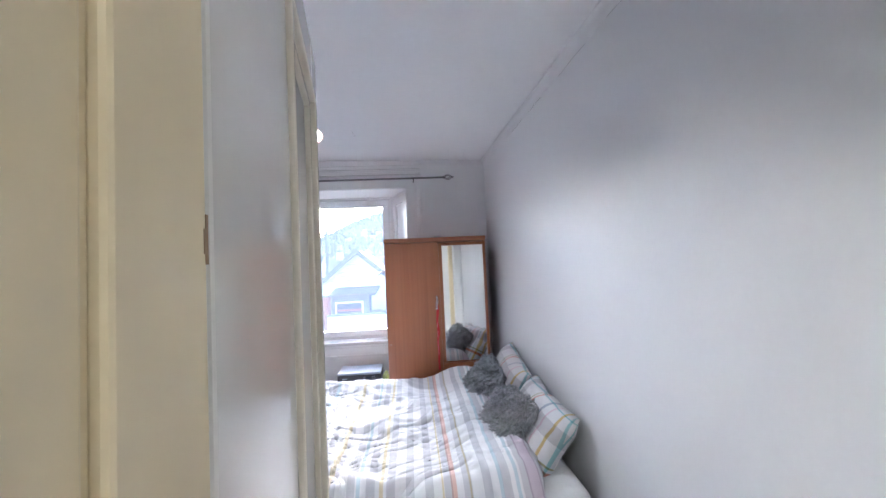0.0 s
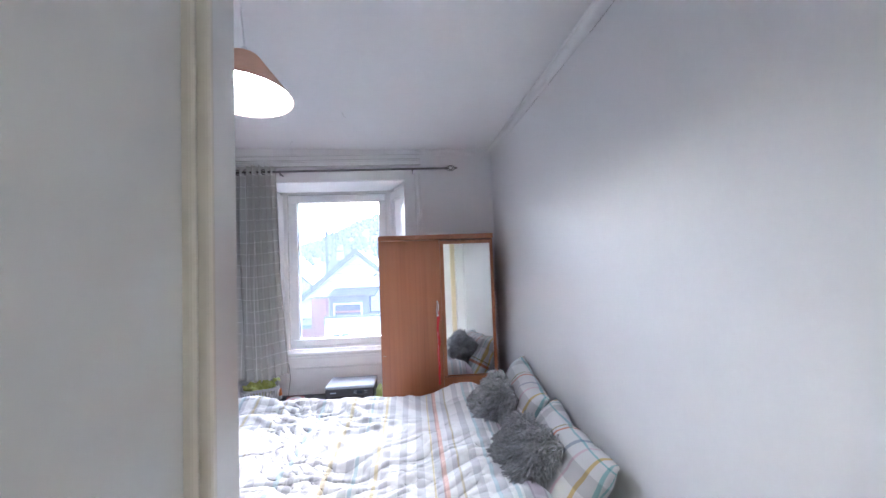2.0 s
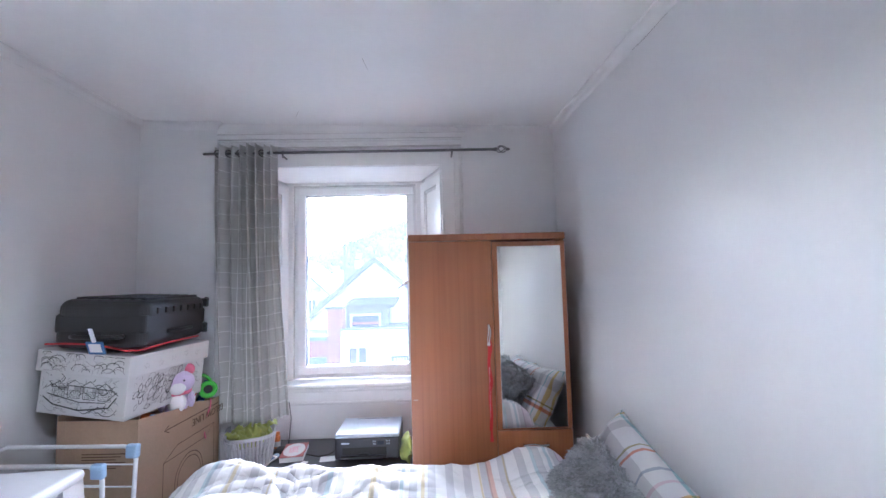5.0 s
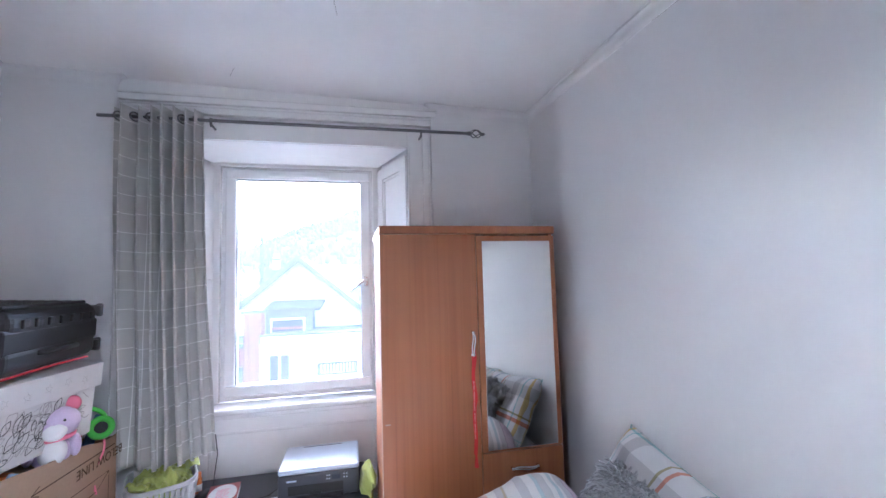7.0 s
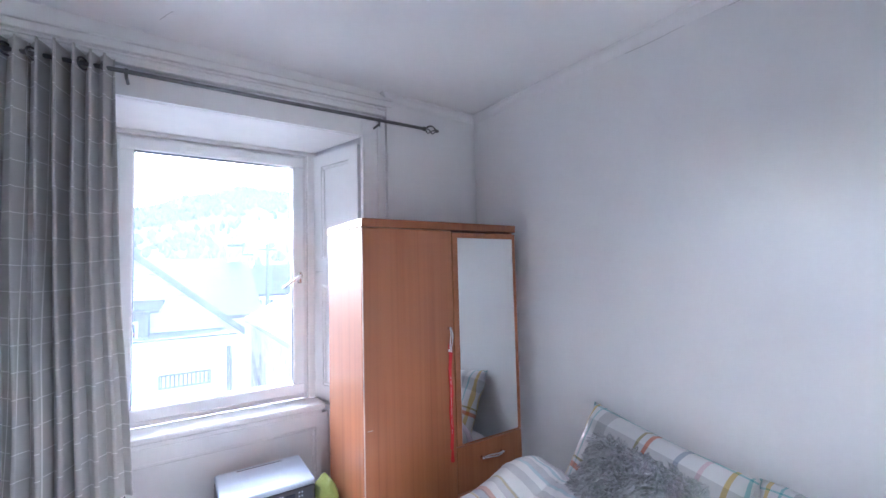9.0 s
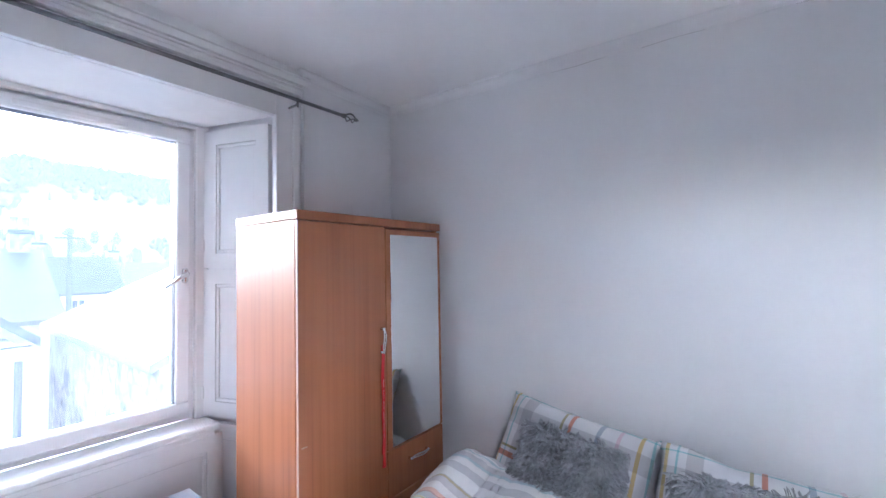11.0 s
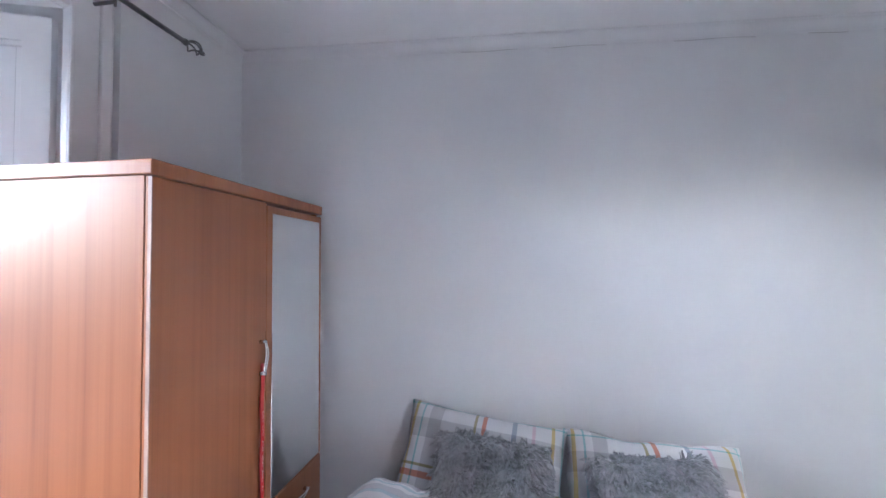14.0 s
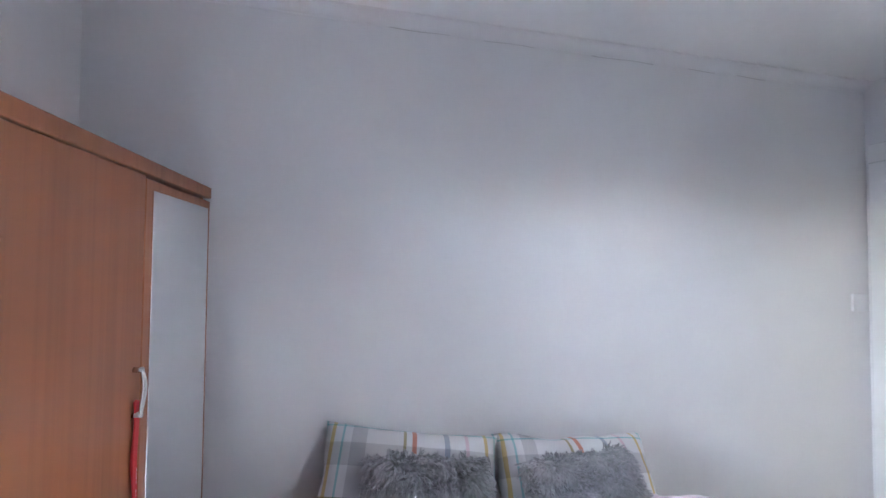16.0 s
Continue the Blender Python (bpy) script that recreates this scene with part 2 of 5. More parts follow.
nt.links.new(both.outputs[0], nt.nodes["Material Output"].inputs["Surface"])

# outside
WETSLATE = material("wet_slate", (0.20, 0.21, 0.23), 0.22, bump=0.2, scale=6, vary=0.2, large=1.0)
SLATE = material("grey_slate", (0.075, 0.078, 0.09), 0.6, bump=0.3, scale=6, vary=0.25, large=1.0)
STONE = material("rubble_stone", (0.32, 0.31, 0.29), 0.9, bump=0.6, scale=7, vary=0.75, large=1.5)
old = SLATE.node_tree.nodes["Principled BSDF"].inputs["Base Color"].links[0].from_socket
base_color(SLATE, mixed(SLATE, old, bands(SLATE, 2, 0.16, [(0.0, (0.35, 0.36, 0.38)), (0.16, (1, 1, 1)), (0.6, (0.85, 0.85, 0.86))])))        # courses
RENDERED = material("grey_white_render", (0.60, 0.595, 0.58), 0.9, bump=0.2, scale=8, vary=0.05, large=0.7)
BRICK = material("red_brick", (0.20, 0.07, 0.05), 0.9, bump=0.3, scale=10, vary=0.2, large=1.5)
DARKGLASS = material("dark_pane", (0.05, 0.06, 0.08), 0.15)
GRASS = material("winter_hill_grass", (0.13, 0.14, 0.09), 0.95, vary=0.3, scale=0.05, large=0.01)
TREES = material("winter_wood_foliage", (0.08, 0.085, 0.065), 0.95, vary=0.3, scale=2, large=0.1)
for far, haze in ((GRASS, 0.026), (TREES, 0.020)):        # painted haze: far grass and woods glow pale blue
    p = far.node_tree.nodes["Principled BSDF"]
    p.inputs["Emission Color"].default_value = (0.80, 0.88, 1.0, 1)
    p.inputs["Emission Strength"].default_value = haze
TARMAC = material("yard_tarmac", (0.06, 0.06, 0.06), 0.9, vary=0.2, scale=3, large=0.3)
LEAD = material("lead_grey", (0.085, 0.09, 0.105), 0.6, vary=0.1)

# ---- helpers for shapes ----


def obj(name, bm, mat=None, parent=None, smooth=False):
    me = bpy.data.meshes.new(name)
    bm.to_mesh(me)
    bm.free()
    if mat:
        me.materials.append(mat)
    if smooth:
        for p in me.polygons:
            p.use_smooth = True
    ob = new(name, me)
    if parent:
        ob.parent = parent
    return ob


def part(name, bm, mat, parent, label="", smooth=False):
    ob = obj(name, bm, mat, parent, smooth)
    return tagged(ob, label) if label else ob


def thing(name, label, category, at=None, group="", kind=""):
    ob = new(name)
    ob.empty_display_size = 0.1
    if at is not None:
        ob.matrix_world = at
    return tagged(ob, label, category, group, kind)


def box_bm(x0, x1, y0, y1, z0, z1, bevel=0.0, segments=2, bm=None):
    own = bmesh.new()
    bmesh.ops.create_cube(own, size=1)
    bmesh.ops.transform(own, matrix=Matrix.Translation(((x0 + x1) / 2, (y0 + y1) / 2, (z0 + z1) / 2)) @ Matrix.Diagonal((x1 - x0, y1 - y0, z1 - z0, 1)), verts=own.verts)
    if bevel:
        bmesh.ops.bevel(own, geom=own.edges[:], offset=bevel, segments=segments, affect='EDGES', profile=0.5)
    return own if bm is None else join(bm, own)


def join(bm, other):
    me = bpy.data.meshes.new("joined")
    other.to_mesh(me)
    other.free()
    bm.from_mesh(me)
    bpy.data.meshes.remove(me)
    return bm


def tube_bm(points, radius, sides=10, bm=None, closed=False):
    """A round bar along points."""
    own = bmesh.new()
    pts = [Vector(p) for p in points]
    n = len(pts)
    rings = []
    side = None
    for i, p in enumerate(pts):
        if closed:
            d = pts[(i + 1) % n] - pts[i - 1]
        else:
            d = pts[min(i + 1, n - 1)] - pts[max(i - 1, 0)]
        d.normalize()
        if side is None:
            side = d.orthogonal().normalized()
        side = (side - d * side.dot(d))
        side = side.normalized() if side.length > 1e-6 else d.orthogonal().normalized()
        up = d.cross(side)
        r = radius[i] if isinstance(radius, (list, tuple)) else radius
        rings.append([own.verts.new(p + r * (math.cos(2 * math.pi * k / sides) * side + math.sin(2 * math.pi * k / sides) * up)) for k in range(sides)])
    for i in range(n if closed else n - 1):
        p, q = rings[i], rings[(i + 1) % n]
        for k in range(sides):
            own.faces.new((p[k], p[(k + 1) % sides], q[(k + 1) % sides], q[k]))
    if not closed:
        own.faces.new(rings[0][::-1])
        own.faces.new(rings[-1])
    bmesh.ops.recalc_face_normals(own, faces=own.faces)
    return own if bm is None else join(bm, own)


def lathe_bm(profile, sides=40, bm=None, center=(0, 0, 0)):
    """Turn a profile of (radius, z) about the z axis."""
    own = bmesh.new()
    rings = []
    for r, z in profile:
        rings.append([own.verts.new((center[0] + r * math.cos(2 * math.pi * k / sides), center[1] + r * math.sin(2 * math.pi * k / sides), center[2] + z)) for k in range(sides)])
    for p, q in zip(rings, rings[1:]):
        for k in range(sides):
            own.faces.new((p[k], p[(k + 1) % sides], q[(k + 1) % sides], q[k]))
    bmesh.ops.remove_doubles(own, verts=own.verts, dist=1e-6)
    bmesh.ops.recalc_face_normals(own, faces=own.faces)
    return own if bm is None else join(bm, own)


def prism_bm(outline, z0, z1, bm=None):
    """An upright prism over a plan outline."""
    own = bmesh.new()
    lo = [own.verts.new((x, y, z0)) for x, y in outline]
    hi = [own.verts.new((x, y, z1)) for x, y in outline]
    own.faces.new(lo[::-1])
    own.faces.new(hi)
    n = len(outline)
    for i in range(n):
        own.faces.new((lo[i], lo[(i + 1) % n], hi[(i + 1) % n], hi[i]))
    bmesh.ops.recalc_face_normals(own, faces=own.faces)
    return own if bm is None else join(bm, own)


def sweep_bm(profile, path, bm=None):
    """Carry a profile of (out, z) along a plan path (x, y) of points; out points to the right of the way walked, mitred at the corners."""
    own = bmesh.new()
    pts = [Vector(p) for p in path]
    rings = []
    for i, p in enumerate(pts):
        d0 = (pts[i] - pts[i - 1]).normalized() if i else (pts[1] - pts[0]).normalized()
        d1 = (pts[i + 1] - pts[i]).normalized() if i < len(pts) - 1 else d0
        n0, n1 = Vector((d0.y, -d0.x)), Vector((d1.y, -d1.x))
        m = n0 + n1
        m = m / max(m.dot(n0), 0.2)
        rings.append([own.verts.new((p.x + m.x * o, p.y + m.y * o, z)) for o, z in profile])
    for p, q in zip(rings, rings[1:]):
        for k in range(len(profile) - 1):
            own.faces.new((p[k], p[k + 1], q[k + 1], q[k]))
    own.faces.new(rings[0])
    own.faces.new(rings[-1][::-1])
    bmesh.ops.recalc_face_normals(own, faces=own.faces)
    return own if bm is None else join(bm, own)


def structure(name, bm, mat, label="", category="", smooth=False):
    return tagged(obj(name, bm, mat, None, smooth), label, category, "", "structure")


def slab_bm(corners, thick, bm=None):
    """A flat slab under four corners."""
    own = bmesh.new()
    hi = [own.verts.new(c) for c in corners]
    lo = [own.verts.new((c[0], c[1], c[2] - thick)) for c in corners]
    own.faces.new(hi)
    own.faces.new(lo[::-1])
    for i in range(4):
        own.faces.new((hi[i], lo[i], lo[(i + 1) % 4], hi[(i + 1) % 4]))
    bmesh.ops.recalc_face_normals(own, faces=own.faces)
    return own if bm is None else join(bm, own)


def stroke_bm(points, width, z=0.0, bm=None):
    """A drawn line of some width in the xy plane."""
    own = bmesh.new()
    pts = [Vector((p[0], p[1], 0)) for p in points]
    rows = []
    for i, p in enumerate(pts):
        d = (pts[min(i + 1, len(pts) - 1)] - pts[max(i - 1, 0)])
        d = d.normalized() if d.length > 1e-9 else Vector((1, 0, 0))
        n = Vector((-d.y, d.x, 0)) * width / 2
        rows.append((own.verts.new((p.x + n.x, p.y + n.y, z)), own.verts.new((p.x - n.x, p.y - n.y, z))))
    for (a, b), (c, d) in zip(rows, rows[1:]):
        own.faces.new((a, b, d, c))
    return own if bm is None else join(bm, own)


def words(text, size, mat, parent, at, label="", name="lettering"):
    """Text as a flat mesh, centred."""
    cu = bpy.data.curves.new(name, 'FONT')
    cu.body, cu.size, cu.align_x, cu.align_y, cu.extrude = text, size, 'CENTER', 'CENTER', 0.0004
    tmp = bpy.data.objects.new("tmp", cu)
    scene.collection.objects.link(tmp)
    me = bpy.data.meshes.new_from_object(tmp.evaluated_get(bpy.context.evaluated_depsgraph_get()))
    bpy.data.objects.remove(tmp)
    me.materials.clear()
    me.materials.append(mat)
    me.name = name
    ob = new(name, me)
    ob.parent = parent
    ob.matrix_local = at
    return tagged(ob, label) if label else ob

# ---- the room ----
# plan: x to the right, y towards the window; the camera comes in through the door in the near wall
LEFT, BACK, BAY, NEAR, CEILING = -1.92, 3.79, 3.835, 0.40, 2.66
RIGHT_FAR, RIGHT_NEAR = 0.725, 0.775
OPEN_L, OPEN_R, HEAD = -1.275, -0.015, 2.265
GLASS_Y = 4.28
BAY_L, BAY_R = -1.44, 0.12
DOOR_L, DOOR_R, DOOR_TOP = -0.18, 0.655, 2.0


def right_x(y):
    return RIGHT_NEAR + (RIGHT_FAR - RIGHT_NEAR) * (y - NEAR) / (BACK - NEAR)


structure("floor", box_bm(LEFT - 0.3, 1.1, -1.8, 4.6, -0.12, 0.0), CARPET, "grey cut-pile carpet over the whole floor", "floor")


structure("wall_lower_storey", box_bm(LEFT - 0.2, 1.02, -1.8, 4.44, -3.2, -0.12), STONE, "rubble stone wall of the storey below", "wall")


def ceiling_z(x, y=3.0):
    """The old ceiling is not level: it rises towards the west wall and sags a little towards the door on the east side."""
    return 2.495 - 0.026 * (x - 0.72) - 0.021 * (3.77 - y) * (x + 1.92) / 2.64


bm = bmesh.new()
NX, NY = 10, 16
under = [[bm.verts.new((x, y, ceiling_z(x, y))) for x in [-2.2 + 3.3 * i / NX for i in range(NX + 1)]] for y in [-1.8 + 6.4 * j / NY for j in range(NY + 1)]]
over = [[bm.verts.new((v.co.x, v.co.y, 2.80)) for v in row] for row in under]
for j in range(NY):
    for i in range(NX):
        bm.faces.new((under[j][i], under[j + 1][i], under[j + 1][i + 1], under[j][i + 1]))
        bm.faces.new((over[j][i], over[j][i + 1], over[j + 1][i + 1], over[j + 1][i]))
for j in range(NY):
    for i in (0, NX):
        bm.faces.new((under[j][i], under[j + 1][i], over[j + 1][i], over[j][i]))
for i in range(NX):
    for j in (0, NY):
        bm.faces.new((under[j][i], under[j][i + 1], over[j][i + 1], over[j][i]))
bmesh.ops.recalc_face_normals(bm, faces=bm.faces)
structure("ceiling", bm, CEIL, "white painted plaster ceiling with hairline cracks", "ceiling")
structure("wall_east", prism_bm([(right_x(-1.8), -1.8), (right_x(4.6) + 0.3, -1.8), (right_x(4.6) + 0.3, 4.5), (right_x(4.5), 4.5)], 0, CEILING), WALL, "plain white painted plaster wall behind the bed", "wall")
structure("wall_west", box_bm(LEFT - 0.2, LEFT, NEAR, 4.5, 0, CEILING), WALL, "plain white painted plaster wall", "wall")
bm = box_bm(LEFT, BAY_L, BACK, 4.45, 0, CEILING)
box_bm(BAY_R, RIGHT_FAR, BACK, 4.45, 0, CEILING, bm=bm)
box_bm(BAY_L, BAY_R, BAY, 4.45, HEAD + 0.02, CEILING, bm=bm)
prism_bm([(BAY_L, BAY), (OPEN_L - 0.03, BAY), (-1.165, 4.24), (-1.104, 4.24), (-1.104, 4.45), (BAY_L, 4.45)], 0, HEAD + 0.02, bm=bm)
prism_bm([(BAY_R, BAY), (BAY_R, 4.45), (-0.212, 4.45), (-0.212, 4.25), (-0.125, 4.25), (OPEN_R + 0.03, BAY)], 0, HEAD + 0.02, bm=bm)
box_bm(-1.125, -0.182, 4.15, 4.45, 0, 0.80, bm=bm)
structure("wall_north", bm, WALL, "white painted plaster wall with a deep splayed window recess", "wall")
bm = box_bm(LEFT, DOOR_L, NEAR - 0.30, NEAR, 0, CEILING)
box_bm(DOOR_R, right_x(NEAR), NEAR - 0.30, NEAR, 0, CEILING, bm=bm)
box_bm(DOOR_L, DOOR_R, NEAR - 0.30, NEAR, DOOR_TOP + 0.02, CEILING, bm=bm)
structure("wall_south", bm, WALL, "thick white painted wall with the doorway", "wall")
bm = box_bm(-1.2, -1.0, -1.8, NEAR - 0.30, 0, CEILING)
box_bm(-1.0, 1.0, -1.8, -1.6, 0, CEILING, bm=bm)
structure("wall_hall", bm, WALL, "plain painted hall walls outside the door", "wall")

# cornice: a run of old plaster moulding, set back over the window bay
CORNICE = [(0, -0.044), (0.003, -0.044), (0.004, -0.041)] + [(0.004 + 0.030 * (1 - math.cos(q * math.pi / 16)), -0.040 + 0.032 * math.sin(q * math.pi / 16)) for q in range(1, 9)] + [(0.036, -0.008), (0.039, -0.004), (0.040, 0.01), (0, 0.01)]
path = [(LEFT, NEAR), (LEFT, BACK), (BAY_L, BACK), (BAY_L, BAY), (BAY_R, BAY), (BAY_R, BACK), (RIGHT_FAR, BACK), (right_x(NEAR), NEAR)]
fine_path = []
for p, q in zip(path, path[1:]):
    steps = 12 if abs(p[1] - q[1]) > 1 else 1
    fine_path += [(p[0] + (q[0] - p[0]) * i / steps, p[1] + (q[1] - p[1]) * i / steps) for i in range(steps)]
bm = sweep_bm(CORNICE, fine_path + [path[-1]])
for v in bm.verts:
    v.co.z += ceiling_z(v.co.x, v.co.y)
structure("cornice", bm, WALL, "white moulded plaster cornice with old paint", "cornice")

# hairline cracks and a filled scratch
bm = bmesh.new()
rng = random.Random(4)
for (x0, y0), (x1, y1) in (((-0.90, 3.66), (-0.86, 3.57)), ((-0.385, 2.96), (-0.372, 3.06))):
    pts = [(x0 + (x1 - x0) * i / 6 + rng.uniform(-0.003, 0.003), y0 + (y1 - y0) * i / 6) for i in range(7)]
    tube_bm([(x, y, ceiling_z(x, y)) for x, y in pts], 0.0012, 5, bm)
structure("ceiling_crack", bm, CRACK, "short dark hairline cracks in the ceiling plaster", "crack")
pts = [(right_x(y), y, ceiling_z(right_x(y), y) - 0.046 + 0.002 * math.sin(y * 23)) for y in [1.0 + 0.02 * i for i in range(90)]]
bm = bmesh.new()
for a0, a1 in ((0, 9), (14, 22), (30, 46), (58, 70), (76, 89)):
    tube_bm([(p[0] - 0.001, p[1], p[2]) for p in pts[a0:a1]], 0.0009, 5, bm)
structure("cornice_crack", bm, CRACK, "open joint under the plaster cornice", "crack")

# ---- the window bay ----


def raised_panel(x0, x1, z0, z1, thick, rail, bm=None, bead=0.018):
    """A joiner's panel in the plane y = 0, its face towards -y: flat frame, moulded bead, sunk field."""
    own = bmesh.new()
    box_bm(x0, x1, 0.012, thick, z0, z1, bm=own)
    for q in ((x0, x1, z0, z0 + rail), (x0, x1, z1 - rail, z1), (x0, x0 + rail, z0 + rail, z1 - rail), (x1 - rail, x1, z0 + rail, z1 - rail)):
        box_bm(q[0], q[1], 0.0, 0.0125, q[2], q[3], bm=own)
    a0, a1, c0, c1 = x0 + rail, x1 - rail, z0 + rail, z1 - rail
    for q in ((a0, a1, c0, c0 + bead), (a0, a1, c1 - bead, c1), (a0, a0 + bead, c0 + bead, c1 - bead), (a1 - bead, a1, c0 + bead, c1 - bead)):
        box_bm(q[0], q[1], 0.004, 0.0125, q[2], q[3], bevel=0.003, segments=1, bm=own)
    return own if bm is None else join(bm, own)


def along(p, q):
    """Pose whose x axis runs from plan point p to q, and whose -y side faces the room."""
    d = Vector(q) - Vector(p)
    return Matrix.Translation((p[0], p[1], 0)) @ Matrix.Rotation(math.atan2(d.y, d.x), 4, 'Z'), d.length


window = thing("window_1", "white plastic tilt window in a deep painted recess, closed", "window", kind="structure")
FX0, FX1, FZ0, FZ1 = -1.106, -0.184, 0.822, 2.256


def ring_bm(x0, x1, z0, z1, w, y0, y1, bevel=0.004):
    bm = bmesh.new()
    for q in ((x0, x1, z0, z0 + w), (x0, x1, z1 - w, z1), (x0, x0 + w, z0 + w, z1 - w), (x1 - w, x1, z0 + w, z1 - w)):
        box_bm(q[0], q[1], y0, y1, q[2], q[3], bevel=bevel, segments=2, bm=bm)
    return bm


part("window_frame", ring_bm(FX0, FX1, FZ0, FZ1, 0.032, 4.262, 4.34), UPVC, window)
sash = part("sash", ring_bm(FX0 + 0.026, FX1 - 0.026, FZ0 + 0.026, FZ1 - 0.026, 0.062, 4.246, 4.33, 0.008), UPVC, window)
part("gasket", ring_bm(FX0 + 0.084, FX1 - 0.084, FZ0 + 0.084, FZ1 - 0.084, 0.006, 4.262, 4.30, 0.0), DARKGREY, sash)
pane = part("pane", box_bm(FX0 + 0.086, FX1 - 0.086, 4.284, 4.290, FZ0 + 0.086, FZ1 - 0.086), GLASS, sash)
pane.visible_shadow = False
part("jamb_bead", box_bm(-0.196, -0.140, 4.222, 4.262, 0.822, 2.258, 0.006), GLOSS, window)
part("jamb_bead", box_bm(-1.160, -1.100, 4.222, 4.262, 0.822, 2.258, 0.006), GLOSS, window)
part("vent", box_bm(-0.83, -0.47, 4.236, 4.250, FZ1 - 0.075, FZ1 - 0.052, 0.004), UPVC, window, "slim white trickle vent")
bm = box_bm(-0.252, -0.224, 4.226, 4.248, 1.482, 1.552, 0.008)
tube_bm([(-0.238, 4.232, 1.527), (-0.238, 4.205, 1.527), (-0.248, 4.196, 1.522), (-0.291, 4.194, 1.494), (-0.338, 4.194, 1.460)], [0.009, 0.010, 0.010, 0.009, 0.007], 10, bm)
part("window_handle", bm, CHROME, window, "chrome lever handle", smooth=True)
bm = box_bm(-1.165, -0.14, 4.085, 4.27, 0.79, 0.822, 0.010)
box_bm(-1.15, -0.155, 4.105, 4.27, 0.765, 0.79, 0.004, bm=bm)
part("window_sill", bm, GLOSS, window)
bm = bmesh.new()
# boarded soffit of the recess, falling a little towards the frame
sof = [(OPEN_L, BAY), (OPEN_R, BAY), (-0.17, 4.27), (-1.135, 4.27)]
lo = [bm.verts.new((x, y, HEAD if y < 4 else 2.258)) for x, y in sof]
hi = [bm.verts.new((x, y, HEAD + 0.018)) for x, y in sof]
bm.faces.new(lo)
bm.faces.new(hi[::-1])
for i in range(4):
    bm.faces.new((lo[i], hi[i], hi[(i + 1) % 4], lo[(i + 1) % 4]))
bmesh.ops.recalc_face_normals(bm, faces=bm.faces)
part("soffit", bm, SOFFITPAINT, window)
part("head_bead", box_bm(-1.125, -0.182, 4.225, 4.262, 2.238, 2.262, 0.005), GLOSS, window)
# folded shutters in the splays: an upper and a lower leaf, then a fixed panel below sill level
for p, q in (((-0.160, 4.235), (-0.015, 3.855)), ((OPEN_L, 3.855), (-1.135, 4.235))):
    m, w = along(p, q)
    for z0, z1 in ((0.83, 1.545), (1.55, 2.235)):
        leaf = part("shutter", raised_panel(0.012, w - 0.012, z0, z1, 0.03, 0.072), GLOSS, window, "white panelled folding shutter")
        leaf.matrix_world = m @ Matrix.Translation((0, -0.004, 0))
        hinge = part("hinge", box_bm(0.006, 0.016, -0.008, 0.004, z0 + 0.08, z0 + 0.14, 0.002), GLOSS, leaf)
    leaf = part("splay_panel", raised_panel(0.0, w, 0.10, 0.80, 0.03, 0.06), GLOSS, window)
    leaf.matrix_world = m @ Matrix.Translation((0, -0.004, 0))
apron = part("apron_panel", raised_panel(-1.185, -0.115, 0.10, 0.765, 0.03, 0.07), GLOSS, window, "white moulded panel under the sill")
apron.location = (0, 4.115, 0)
# architrave round the recess
bm = bmesh.new()
for x0, x1 in ((OPEN_R, BAY_R), (BAY_L, OPEN_L)):
    box_bm(x0, x1, BAY - 0.022, BAY + 0.004, 0, HEAD + 0.10, 0.003, bm=bm)
    s = x0 + 0.085 if x0 > -0.5 else x0
    box_bm(s, s + 0.035, BAY - 0.036, BAY - 0.02, 0, HEAD + 0.10, 0.005, bm=bm)
    s = x0 + 0.0 if x0 > -0.5 else x1 - 0.012
    box_bm(s, s + 0.012, BAY - 0.028, BAY - 0.02, 0, HEAD + 0.01, 0.003, bm=bm)
box_bm(OPEN_L, OPEN_R, BAY - 0.022, BAY + 0.004, HEAD + 0.002, HEAD + 0.10, 0.003, bm=bm)
for z0, z1, out in ((2.397, 2.406, 0.016), (2.412, 2.428, 0.034), (2.428, 2.437, 0.042), (2.443, 2.474, 0.050), (2.474, 2.484, 0.062)):        # stepped run under the cornice of the bay
    box_bm(BAY_L, BAY_R + 0.03, BAY - out, BAY + 0.002, z0, z1, 0.0035, bm=bm)
box_bm(BAY_L, BAY_R + 0.02, BAY - 0.030, BAY + 0.002, 2.397, 2.445, 0.002, bm=bm)
box_bm(BAY_L, BAY_R + 0.01, BAY - 0.045, BAY + 0.002, 2.474, 2.62, 0.002, bm=bm)
structure("trim", bm, GLOSS, "white painted window architrave with moulded head", "trim")

# ---- the door ----
LEAF = Vector((-0.10, 0.215)), Vector((-0.203, 0.955))
w = (LEAF[0] - LEAF[1]).length
m = Matrix.Translation((LEAF[1].x, LEAF[1].y, 0)) @ Matrix.Rotation(math.atan2(LEAF[0].y - LEAF[1].y, LEAF[0].x - LEAF[1].x), 4, 'Z')
door = thing("door_1", "white gloss-painted panelled door standing open", "door", m, kind="structure")
